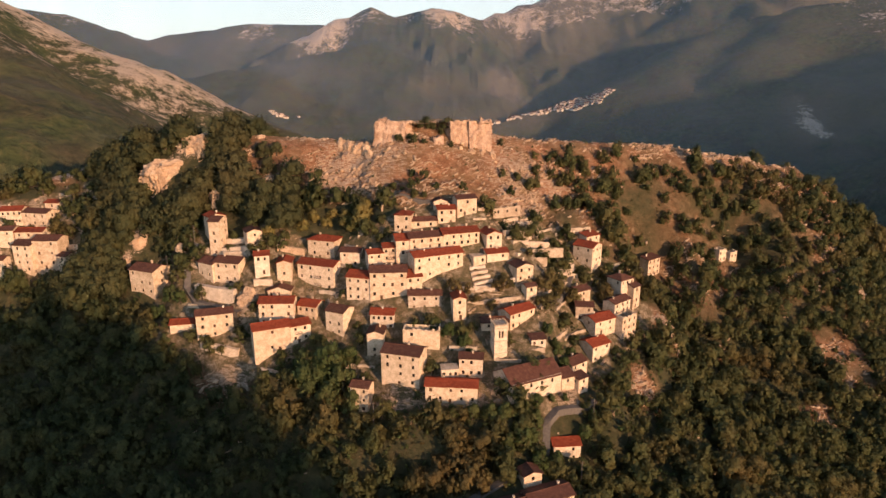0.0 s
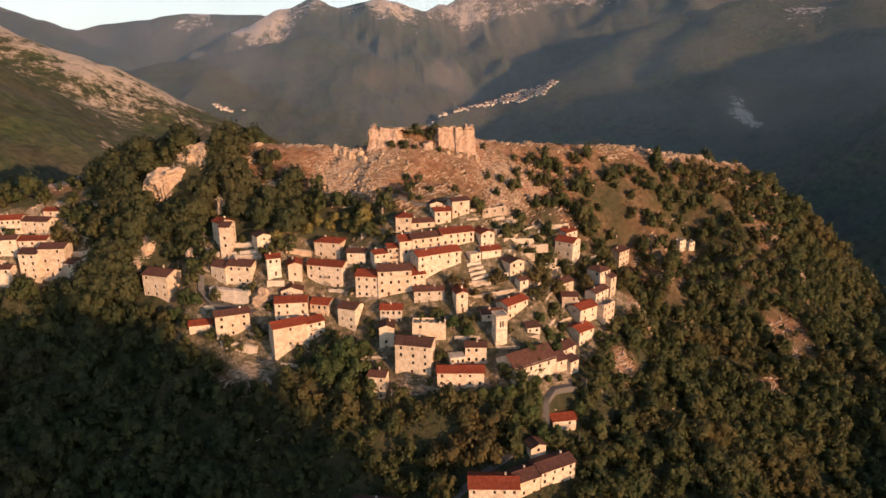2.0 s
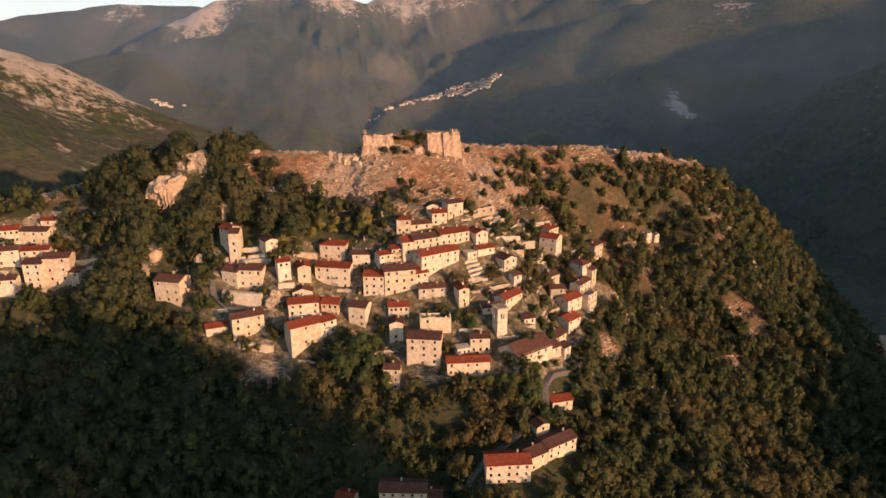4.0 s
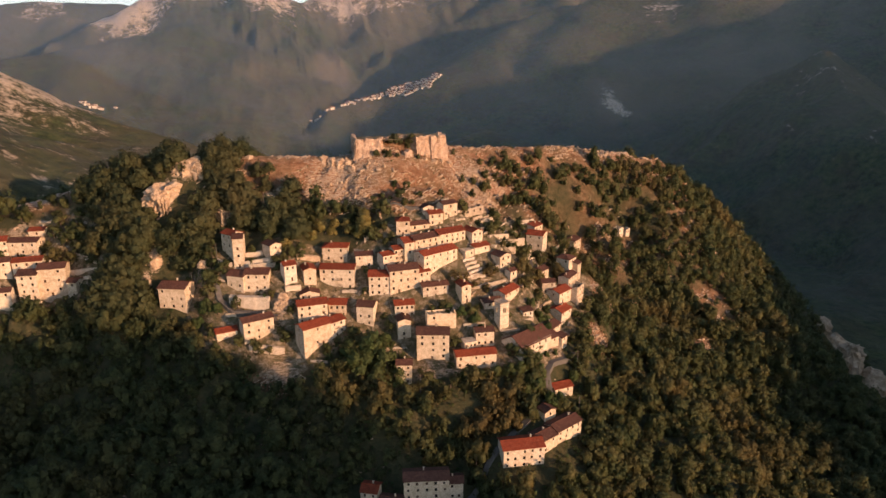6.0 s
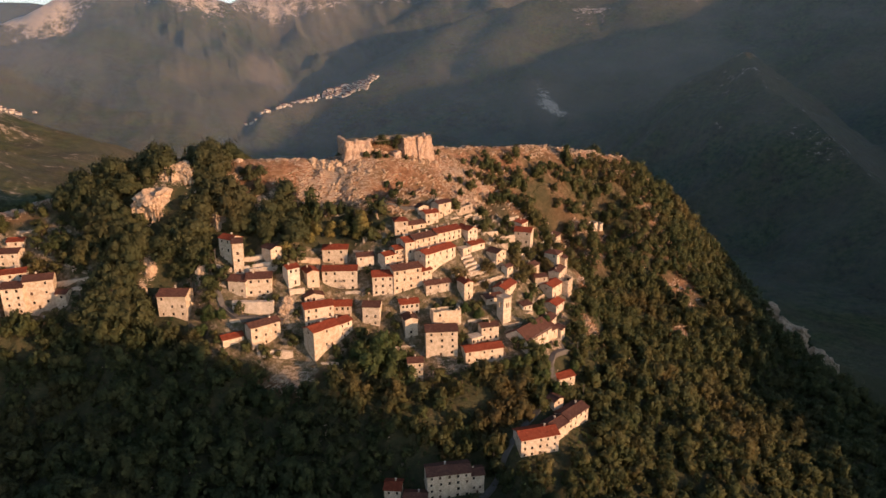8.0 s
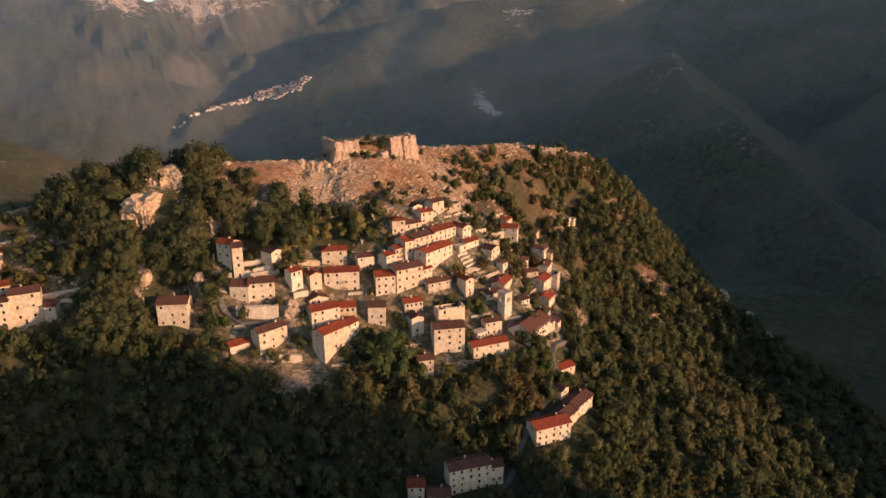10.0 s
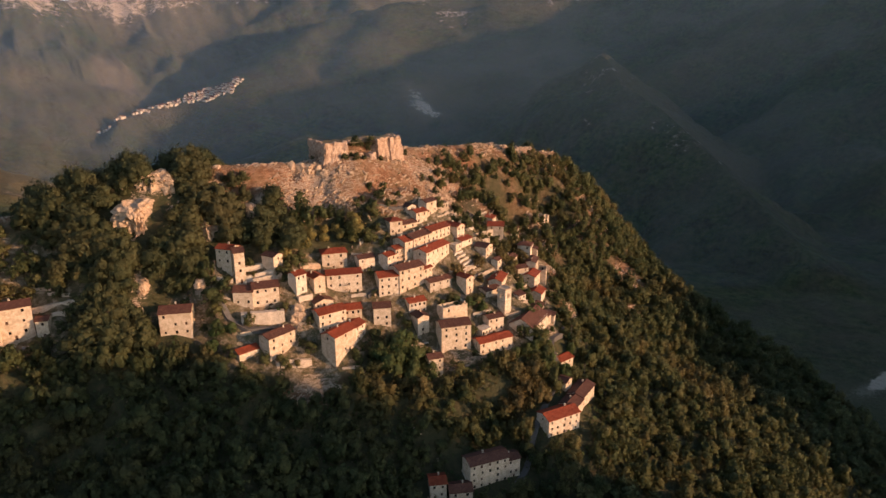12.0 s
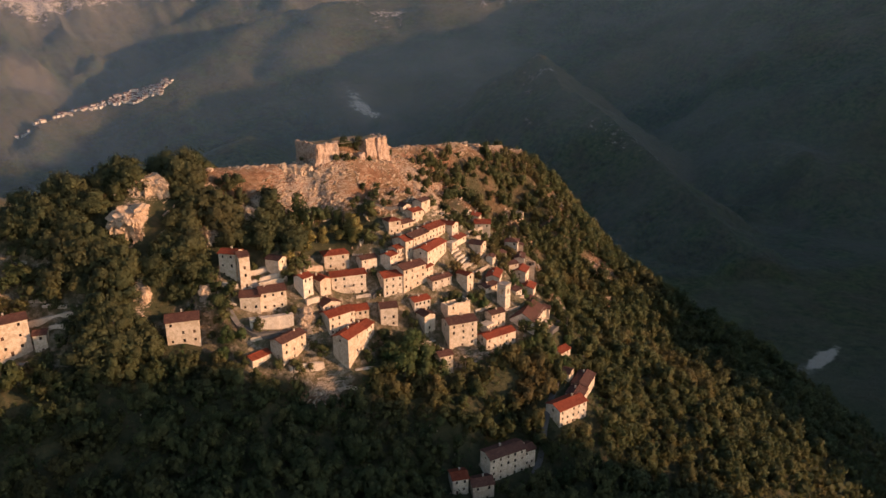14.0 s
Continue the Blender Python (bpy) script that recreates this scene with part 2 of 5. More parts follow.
def leaf_material(name, a, b, c, dry):
    m, n, l, bsdf = material(name, 0.75)
    geo = n.new("ShaderNodeNewGeometry")
    tree = noise_node(n, l, 0.09, 3.0, 0.6)
    patch = noise_node(n, l, 0.018, 3.0, 0.6)
    col = ramp(n, l, tree, (0.3, a), (0.5, b), (0.68, c))
    col = mix(n, l, ramp(n, l, patch, (0.51, (0.0,)), (0.70, (0.75,))), col, dry)
    tint = ramp(n, l, geo.outputs["Random Per Island"], (0.0, (0.85, 0.86, 0.85)), (1.0, (1.18, 1.14, 1.08)))
    col = mix(n, l, 1.0, col, tint, "MULTIPLY")
    l.new(col, bsdf.inputs["Base Color"])
    ragged = noise_node(n, l, 2.1, 3.0, 0.75)
    dapple = noise_node(n, l, 2.3, 3.0, 0.7)
    col = mix(n, l, 1.0, col, ramp(n, l, dapple, (0.3, (0.62, 0.64, 0.62)), (0.7, (1.50, 1.46, 1.38))), "MULTIPLY")
    l.new(col, bsdf.inputs["Base Color"])
    bump(n, l, bsdf, dapple, 0.6, 0.4)
    through_leaf = n.new("ShaderNodeBsdfTranslucent")
    l.new(col, through_leaf.inputs["Color"])
    both = n.new("ShaderNodeMixShader")
    both.inputs[0].default_value = 0.42
    l.new(bsdf.outputs[0], both.inputs[1])
    l.new(through_leaf.outputs[0], both.inputs[2])
    gap = n.new("ShaderNodeBsdfTransparent")
    lace = n.new("ShaderNodeMixShader")
    l.new(ramp(n, l, ragged, (0.43, (0.0,)), (0.46, (1.0,))), lace.inputs[0])
    l.new(gap.outputs[0], lace.inputs[1])
    l.new(both.outputs[0], lace.inputs[2])
    l.new(lace.outputs[0], n["Material Output"].inputs["Surface"])
    return m


MIST = 0.05
HAZE = haze_material()
ROCK = rock_material("limestone", 0.93)
BEDROCK = rock_material("weathered_bedrock", 0.8)
GROUND = ground_material()
LEAVES = leaf_material("woodland_leaves", (0.058, 0.076, 0.032), (0.090, 0.101, 0.042), (0.130, 0.122, 0.052), (0.168, 0.118, 0.052))
OAK = leaf_material("holm_oak_leaves", (0.060, 0.072, 0.036), (0.082, 0.090, 0.042), (0.110, 0.108, 0.050), (0.122, 0.106, 0.052))
GARDEN = leaf_material("garden_tree_leaves", (0.050, 0.084, 0.030), (0.076, 0.108, 0.040), (0.110, 0.126, 0.050), (0.110, 0.116, 0.048))
AUTUMN = leaf_material("yellowing_leaves", (0.15, 0.155, 0.052), (0.235, 0.205, 0.075), (0.32, 0.245, 0.09), (0.27, 0.19, 0.08))


# ---- the lie of the land ----
def hashed(i, j, seed):
    h = (i * 374761393 + j * 668265263 + seed * 974634777) & 0xFFFFFFFF
    h = ((h ^ (h >> 13)) * 1274126177) & 0xFFFFFFFF
    return ((h ^ (h >> 16)) & 0xFFFF) / 65535.0


def value_noise(x, y, seed):
    i, j = np.floor(x).astype(np.int64), np.floor(y).astype(np.int64)
    u, v = x - i, y - j
    u, v = u * u * (3 - 2 * u), v * v * (3 - 2 * v)
    a, b = hashed(i, j, seed), hashed(i + 1, j, seed)
    c, d = hashed(i, j + 1, seed), hashed(i + 1, j + 1, seed)
    return (a + (b - a) * u) * (1 - v) + (c + (d - c) * u) * v - 0.5


def fbm(x, y, size, octaves, seed, gain=0.5):
    total, k = 0.0, 1.0
    for o in range(octaves):
        total = total + k * value_noise(x / size, y / size, seed + o)
        size, k = size / 2.03, k * gain
    return total


def crest(x, y, line):
    """Distance from a ridge line, the ridge's height at its nearest point, and the side (+1: before it)."""
    best, height, side = np.full(x.shape, 1e9), np.zeros(x.shape), np.ones(x.shape)
    for (ax, ay, az), (bx, by, bz) in zip(line, line[1:]):
        ex, ey = bx - ax, by - ay
        t = np.clip(((x - ax) * ex + (y - ay) * ey) / (ex * ex + ey * ey), 0, 1)
        d = np.hypot(x - ax - t * ex, y - ay - t * ey)
        near = d < best
        best, height = np.where(near, d, best), np.where(near, az + t * (bz - az), height)
        side = np.where(near, np.sign(ex * (y - ay) - ey * (x - ax)) * -1.0, side)
    return best, height, side


def flank(x, y, line, steep):
    """The highest of the slopes that fall away from each stretch of a ridge line."""
    z = np.full(x.shape, -1e9)
    for (ax, ay, az), (bx, by, bz) in zip(line, line[1:]):
        ex, ey = bx - ax, by - ay
        t = np.clip(((x - ax) * ex + (y - ay) * ey) / (ex * ex + ey * ey), 0, 1)
        z = np.maximum(z, az + t * (bz - az) - steep * np.hypot(x - ax - t * ex, y - ay - t * ey))
    return z


HILL = [(-700, 470, 10), (-420, 385, 100), (-300, 352, 128), (-230, 338, 140), (-182, 333, 152), (-165, 327, 160), (-150, 320, 168), (-124, 311, 173), (-76, 316, 167),
        (-32, 322, 167), (0, 328, 168), (25, 334, 168), (64, 350, 166), (130, 368, 162), (212, 389, 151), (275, 399, 104), (340, 398, 40), (430, 392, -46),
        (540, 385, -110), (650, 380, -150)]
RANGES_AND_CASTER = [
    (0.42, 60, [(-3200, 3300, 640), (-2600, 3700, 560), (-2194, 4000, 510), (-2088, 4300, 432), (-1964, 4450, 388), (-1776, 4500, 426), (-1449, 4550, 493), (-1160, 4600, 492), (-854, 4600, 496), (-322, 4600, 431)]),
    (0.62, 105, [(-766, 3850, 387), (-586, 3850, 484), (-414, 3900, 542), (-290, 3950, 509), (-142, 3900, 518), (-61, 3880, 552), (51, 3900, 518), (248, 3950, 491), (509, 4100, 588),
                (743, 4200, 646), (1087, 4200, 655), (1392, 4100, 691), (1943, 3900, 785)]),
    (0.40, 55, [(-1500, 2700, -20), (-1193, 2900, 135), (-1025, 3000, 187), (-794, 3100, 226), (-460, 3350, 309), (-255, 3650, 377), (-135, 3880, 501)]),
    (0.50, 45, [(150, 2500, -60), (223, 2700, -6), (423, 2800, 40), (546, 2830, 82), (667, 2793, 94), (777, 2800, 114), (964, 2900, 264), (1120, 2950, 343), (1283, 3000, 398), (1519, 2900, 459), (1844, 2857, 510), (2500, 2500, 620)]),
    (0.52, 45, [(-1300, 500, 560), (-900, 850, 400), (-704, 1093, 306), (-668, 1173, 259), (-618, 1256, 213), (-590, 1386, 126), (-570, 1540, 40), (-560, 1650, -60)]),
    (0.72, 85, [(1560, 1600, 60), (1470, 1490, 176), (1402, 1414, 228), (1330, 1320, 192), (1262, 1215, 139), (1210, 1037, 90), (1094, 760, -22), (982, 540, -110)]),
    # Where it leaves the view, this range's heights are set to shade the valley.
    (0.62, 60, [(1700, 2700, 400), (1848, 2590, 450), (2035, 2431, 462), (2503, 2226, 540), (2600, 1500, 545), (2550, 900, 530), (2450, 400, 520), (2300, -100, 450), (2200, -500, 460), (2100, -900, 520)]),
    (0.42, 24, [(400, 1630, -60), (480, 1672, -4), (540, 1696, 6), (600, 1720, -6), (700, 1760, -80)]),
    # Unseen ridge behind the camera, its profile shaped to shade the lower slopes.
    (2.2, 4, [(10 + SUN.x * 700 - SUN.y * w, 163 + SUN.y * 700 + SUN.x * w, z) for w, z in ((-500, 262), (-180, 256), (-110, 258), (-75, 262), (-40, 236), (-14, 150), (30, 48), (55, 40), (78, 108), (100, 126), (140, 130), (165, 142), (190, 152), (220, 166), (400, 172), (540, 172), (660, -120))]),
]
# shoulders and hollows of the slope: x, y, height
SHOULDERS = [(-134, 295, 145), (-163, 246, 87), (-97, 200, 71), (118, 234, 62), (174, 223, 22), (80, 158, 47), (129, 279, 71), (214, 315, 74),
             (-12, 292, 153), (64, 338, 151), (101, 304, 100), (148, 324, 101), (235, 354, 100), (-5, 308, 164), (-60, 280, 140), (-127, 254, 105), (-92, 246, 110), (-121, 249, 100)]
EAST_CREST = [(45, 342, 163.4), (64, 350, 162.6), (82, 355, 160.7), (100, 360, 159.2), (115, 364, 158.2), (130, 368, 157), (150, 373.5, 153.5), (170, 379, 150), (195, 385, 144)]
SHOULDERS += EAST_CREST
FOOTINGS = []
for _x, _z in ((-128, 165), (-119, 166), (-110, 168), (-101, 168.5), (-92, 168.5), (-83, 168.3), (-74, 168), (-65, 167), (-56, 166), (-47, 165.5), (-39, 165)):
    FOOTINGS += [(_x, 314, _z), (_x, 305, _z - 7.5), (_x, 323, _z - 3)]
FOOTINGS += EAST_CREST
FOOTINGS += [(-31, 305, 164), (-24, 305.5, 164.5), (-15, 307, 165), (-178, 328, 151), (-160, 324, 156), (-145, 318, 161)]


def slope_of_hill(x, y):
    d, top, side = crest(x, y, HILL)
    round_off = np.sqrt(d * d + 36.0) - 6.0
    front = np.where(round_off < 90, 0.85 * round_off, 76.5 + 0.52 * (round_off - 90))
    return top - np.where(side > 0, front, 0.95 * round_off)


def land(x, y, rough=True):
    x, y = np.atleast_1d(np.asarray(x, float)), np.atleast_1d(np.asarray(y, float))
    z = slope_of_hill(x, y)
    for points, reach in ((SHOULDERS, 30.0), (FOOTINGS, 6.0)):
        if points:
            p = np.array(points)
            own = slope_of_hill(p[:, 0], p[:, 1]) if points is SHOULDERS else shouldered(p[:, 0], p[:, 1])
            near = (np.abs(x) < 330) & (y > 60) & (y < 450)
            xs, ys = x[near], y[near]
            top, weight = np.zeros(xs.shape), np.full(xs.shape, 0.35 if points is SHOULDERS else 0.05)
            for (px, py, pz), o in zip(points, own):
                w = np.exp(-((xs - px) ** 2 + (ys - py) ** 2) / (2 * reach * reach))
                top, weight = top + w * (pz - o), weight + w
            z[near] += top / weight
    if rough:
        d, _, _ = crest(x, y, HILL)
        z = z + fbm(x, y, 26.0, 3, 5) * np.clip(d / 25.0, 0.25, 1.0) * 4.0 * np.clip((np.abs(x + 20) - 20) / 100 + 0.3, 0.3, 1.6)
    for k, (steep, wild, line) in enumerate(RANGES_AND_CASTER):
        d, _, _ = crest(x, y, line)
        wx, wy = x + 140 * fbm(x, y, 500.0, 3, 200 + k), y + 140 * fbm(x, y, 500.0, 3, 210 + k)
        gully = 0.62 - 3.2 * np.abs(fbm(wx, wy, 430.0, 4, 90 + k, 0.5))
        far = flank(x, y, line, steep) + steep * 1.0 * wild * gully * np.clip(d / 320.0, 0.0, 1.3) + 0.6 * wild * fbm(x, y, 190.0, 4, 20 + 7 * k, 0.55) * np.clip(d / 80.0, 0.15, 1.0)
        z = np.maximum(z, far)
    floor = -165 + 26 * fbm(x, y, 500.0, 4, 3)
    return np.maximum(z, floor)


def shouldered(x, y):
    z = slope_of_hill(x, y)
    p = np.array(SHOULDERS)
    own = slope_of_hill(p[:, 0], p[:, 1])
    top, weight = np.zeros(x.shape), np.full(x.shape, 0.35)
    for (px, py, pz), o in zip(SHOULDERS, own):
        w = np.exp(-((x - px) ** 2 + (y - py) ** 2) / (2 * 30.0 * 30.0))
        top, weight = top + w * (pz - o), weight + w
    return z + top / weight


# ---- building helpers ----
def part(name, bm, mat, parent=None, label="", m=None):
    me = bpy.data.meshes.new(name)
    bm.to_mesh(me)
    bm.free()
    me.materials.append(mat)
    return link(name, me, parent, label, m)


def link(name, me, parent=None, label="", m=None):
    ob = new(name, me)
    ob.parent = parent
    if m is not None:
        ob.matrix_local = m
    return tagged(ob, label) if label else ob


def empty(name, m):
    ob = new(name)
    ob.empty_display_size = 0.5
    ob.matrix_world = m
    return ob


def raw_mesh(name, verts, faces, mat, sides):
    """A mesh from arrays: verts (n, 3), faces (m, sides)."""
    me = bpy.data.meshes.new(name)
    me.vertices.add(len(verts))
    me.vertices.foreach_set("co", np.ascontiguousarray(verts, np.float32).ravel())
    me.loops.add(faces.size)
    me.loops.foreach_set("vertex_index", np.ascontiguousarray(faces, np.int32).ravel())
    me.polygons.add(len(faces))
    me.polygons.foreach_set("loop_start", np.arange(0, faces.size, sides, dtype=np.int32))
    me.update(calc_edges=True)
    me.materials.append(mat)
    return me


def quad(bm, *points):
    return bm.faces.new([bm.verts.new(p) for p in points])


def box(bm, x0, y0, z0, x1, y1, z1, taper=0.0):
    lo = [bm.verts.new(p) for p in ((x0, y0, z0), (x1, y0, z0), (x1, y1, z0), (x0, y1, z0))]
    hi = [bm.verts.new(p) for p in ((x0 + taper, y0 + taper, z1), (x1 - taper, y0 + taper, z1), (x1 - taper, y1 - taper, z1), (x0 + taper, y1 - taper, z1))]
    bm.faces.new(lo[::-1])
    bm.faces.new(hi)
    for k in range(4):
        bm.faces.new((lo[k], lo[(k + 1) % 4], hi[(k + 1) % 4], hi[k]))


def pierced(bm, origin, along, inward, width, low, high, holes, deep=0.28):
    """A wall face from low to high with real openings (u0, z0, u1, z1) that have reveals of that depth."""
    o, a, i = Vector(origin), Vector(along), Vector(inward)
    us = sorted({0.0, width, *(h[0] for h in holes), *(h[2] for h in holes)})
    zs = sorted({low, high, *(h[1] for h in holes), *(h[3] for h in holes)})
    at = lambda u, z, d=0.0: o + a * u + i * d + Vector((0, 0, z))
    for u0, u1 in zip(us, us[1:]):
        for z0, z1 in zip(zs, zs[1:]):
            um, zm = (u0 + u1) / 2, (z0 + z1) / 2
            if not any(h[0] < um < h[2] and h[1] < zm < h[3] for h in holes):
                quad(bm, at(u0, z0), at(u1, z0), at(u1, z1), at(u0, z1))
    for u0, z0, u1, z1 in holes:
        quad(bm, at(u0, z0), at(u0, z0, deep), at(u1, z0, deep), at(u1, z0))
        quad(bm, at(u0, z1), at(u1, z1), at(u1, z1, deep), at(u0, z1, deep))
        quad(bm, at(u0, z0), at(u0, z1), at(u0, z1, deep), at(u0, z0, deep))
        quad(bm, at(u1, z0), at(u1, z0, deep), at(u1, z1, deep), at(u1, z1))


def frame_mesh():
    bm = bmesh.new()
    for x0, z0, x1, z1 in ((-0.5, -0.62, 0.5, -0.55), (-0.5, 0.55, 0.5, 0.62), (-0.5, -0.55, -0.43, 0.55), (0.43, -0.55, 0.5, 0.55), (-0.03, -0.55, 0.03, 0.55)):
        box(bm, x0, -0.03, z0, x1, 0.03, z1)
    return bm


def mesh_of(name, bm, mat):
    me = bpy.data.meshes.new(name)
    bm.to_mesh(me)
    bm.free()
    me.materials.append(mat)
    return me


_bm = bmesh.new()
box(_bm, -0.45, 0.0, -0.57, 0.45, 0.02, 0.57)
PANE = mesh_of("pane", _bm, GLASS)
WINDOW = mesh_of("window_frame", frame_mesh(), SASH)
_bm = bmesh.new()
for _s in (-1, 1):
    box(_bm, min(0.02 * _s, 0.48 * _s), -0.06, -0.6, max(0.02 * _s, 0.48 * _s), -0.01, 0.6)
    for _k in range(6):
        box(_bm, min(0.06 * _s, 0.44 * _s), -0.085, -0.52 + _k * 0.18, max(0.06 * _s, 0.44 * _s), -0.06, -0.42 + _k * 0.18)
SHUTTER = mesh_of("shutters", _bm, WOOD)


def roof_slope(bm, corners, rng, thick=0.2, nu=8, nv=5):
    """A sagging slab of tiles over four corners (eave left, eave right, ridge right, ridge left)."""
    a, b, c, d = (Vector(p) for p in corners)
    grid = []
    for v in range(nv + 1):
        row = []
        for u in range(nu + 1):
            p = a.lerp(b, u / nu).lerp(d.lerp(c, u / nu), v / nv)
            p.z += rng.uniform(-0.05, 0.05) - 0.10 * math.sin(math.pi * u / nu) * math.sin(math.pi * v / nv)
            row.append(bm.verts.new(p))
        grid.append(row)
    for v in range(nv):
        for u in range(nu):
            bm.faces.new((grid[v][u], grid[v][u + 1], grid[v + 1][u + 1], grid[v + 1][u]))
    low = [bm.verts.new(p.co - Vector((0, 0, thick))) for p in (*grid[0], *(r[-1] for r in grid[1:]), *reversed(grid[-1][:-1]), *(r[0] for r in reversed(grid[1:-1])))]
    rim = (*grid[0], *(r[-1] for r in grid[1:]), *reversed(grid[-1][:-1]), *(r[0] for r in reversed(grid[1:-1])))
    for k in range(len(rim)):
        bm.faces.new((rim[k], low[k], low[(k + 1) % len(rim)], rim[(k + 1) % len(rim)]))
    bm.faces.new(low[::-1])


def house(label, a, b, eave, base, depth=8.0, roof="gable", tile=TILE_OLD, wall=WALL, cols=0, rows=0, side=2, pitch=19, category="house", chimney=1, keep=0.86, door=True, name="house"):
    """A house whose front runs from a to b (plan), with its eaves and the foot of its front wall at those heights."""
    rng = random.Random(label + str(a))
    w, h = math.dist(a, b), eave - base
    yaw = math.degrees(math.atan2(b[1] - a[1], b[0] - a[0]))
    top = empty(name, pose(a[0], a[1], base, 0, 0, yaw))
    tagged(top, label, category, "houses of the village")
    top["size"] = (w, depth)
    m = Matrix.Rotation(radians(yaw), 2)
    for fx, fy in ((0.15, -1.5), (0.5, -1.5), (0.85, -1.5)):
        p = Vector(a) + m @ Vector((w * fx, fy))
        FOOTINGS.append((p.x, p.y, base + 0.3))
    p = Vector(a) + m @ Vector((w / 2, depth * 0.7))
    FOOTINGS.append((p.x, p.y, base + min(h * 0.6, 0.45 * depth)))
    rows = rows or max(1, round(h / 3.1))
    cols = cols or max(1, round(w / 3.3))
    low = -4.0
    bm = bmesh.new()
    rise = math.tan(radians(pitch))

    def holes_for(width, count, floors, chance, front):
        out = []
        for r in range(floors):
            z = h - 1.55 - r * (h - 0.6) / floors
            for c in range(count):
                if rng.random() < chance and z > 0.9:
                    u = width * (c + 0.5) / count + rng.uniform(-0.25, 0.25)
                    s = rng.uniform(0.85, 1.1)
                    out.append((u - 0.5 * s, z - 0.68 * s, u + 0.5 * s, z + 0.68 * s))
        return out

    faces = (("front", (0, 0, 0), (1, 0, 0), (0, 1, 0), w, holes_for(w, cols, rows, keep, True)),
             ("right", (w, 0, 0), (0, 1, 0), (-1, 0, 0), depth, holes_for(depth, side, rows, keep * 0.75, False) if side else []),
             ("left", (0, depth, 0), (0, -1, 0), (1, 0, 0), depth, holes_for(depth, side, max(1, rows - 1), keep * 0.6, False) if side else []),
             ("back", (w, depth, 0), (-1, 0, 0), (0, -1, 0), w, []))
    gate = None
    if door and rows > 1 and w > 4.5:
        u = w * rng.uniform(0.25, 0.75)
        clear = [k for k in faces[0][5] if k[1] > 2.4 or k[2] < u - 0.8 or k[0] > u + 0.8]
        faces[0][5][:] = clear
        gate = (u - 0.5, 0.05, u + 0.5, 2.05)
        faces[0][5].append(gate)
    for _, o, al, inw, width, holes in faces:
        pierced(bm, o, al, inw, width, low, h, holes)
    over = 0.45
    slabs = []
    if roof == "gable":
        ridge = h + rise * depth / 2
        for x in (0, w):
            bm.faces.new([bm.verts.new(q) for q in ((x, 0, h), (x, depth, h), (x, depth / 2, ridge - 0.1))])
        eo = h - rise * over + 0.1
        slabs = [((-over, -over, eo), (w + over, -over, eo), (w + over, depth / 2, ridge + 0.1), (-over, depth / 2, ridge + 0.1)),
                 ((w + over, depth + over, eo), (-over, depth + over, eo), (-over, depth / 2, ridge + 0.1), (w + over, depth / 2, ridge + 0.1))]
        cap = ((-over, depth / 2, ridge + 0.12), (w + over, depth / 2, ridge + 0.12))
    elif roof == "front":
        ridge = h + rise * w / 2
        for y in (0, depth):
            bm.faces.new([bm.verts.new(q) for q in ((0, y, h), (w, y, h), (w / 2, y, ridge - 0.1))])
        eo = h - rise * over + 0.1
        slabs = [((-over, depth + over, eo), (-over, -over, eo), (w / 2, -over, ridge + 0.1), (w / 2, depth + over, ridge + 0.1)),
                 ((w + over, -over, eo), (w + over, depth + over, eo), (w / 2, depth + over, ridge + 0.1), (w / 2, -over, ridge + 0.1))]
        cap = ((w / 2, -over, ridge + 0.12), (w / 2, depth + over, ridge + 0.12))
    elif roof == "shed":
        ridge = h + rise * depth * 0.6
        for x in (0, w):
            bm.faces.new([bm.verts.new(q) for q in ((x, 0, h), (x, depth, h), (x, depth, ridge - 0.05))])
        quad(bm, (0, depth, h), (w, depth, h), (w, depth, ridge - 0.05), (0, depth, ridge - 0.05))
        slabs = [((-over, -over, h), (w + over, -over, h), (w + over, depth + 0.2, ridge + 0.12), (-over, depth + 0.2, ridge + 0.12))]
        cap = None
    elif roof == "hip":
        s = min(w, depth) / 2
        ridge = h + rise * s
        e = (-over, -over, h), (w + over, -over, h), (w + over, depth + over, h), (-over, depth + over, h)
        if w >= depth:
            r0, r1 = (s * 0.98, depth / 2, ridge + 0.1), (w - s * 0.98, depth / 2, ridge + 0.1)
            slabs = [(e[0], e[1], r1, r0), (e[1], e[2], r1, r1), (e[2], e[3], r0, r1), (e[3], e[0], r0, r0)]
        else:
            r0, r1 = (w / 2, s * 0.98, ridge + 0.1), (w / 2, depth - s * 0.98, ridge + 0.1)
            slabs = [(e[0], e[1], r0, r0), (e[1], e[2], r1, r0), (e[2], e[3], r1, r1), (e[3], e[0], r0, r1)]
        cap = (r0, r1)
    elif roof == "flat":
        box(bm, -0.1, -0.1, h - 0.05, w + 0.1, depth + 0.1, h + 0.25)
        cap, ridge = None, h
    else:
        cap, ridge = None, h
        for k in range(max(3, int(w / 0.9))):
            x = k * w / max(3, int(w / 0.9))
            box(bm, x, 0.002, h - 0.3, x + w / max(3, int(w / 0.9)), 0.5, h + rng.uniform(0.0, 0.9))
        for k in range(max(3, int(depth / 0.9))):
            y = k * depth / max(3, int(depth / 0.9))
            for x in (0.002, w - 0.502):
                box(bm, x, y, h - 0.3, x + 0.5, y + depth / max(3, int(depth / 0.9)), h + rng.uniform(0.0, 1.1))
    bmesh.ops.remove_doubles(bm, verts=bm.verts, dist=0.002)
    part("wall", bm, wall, top)
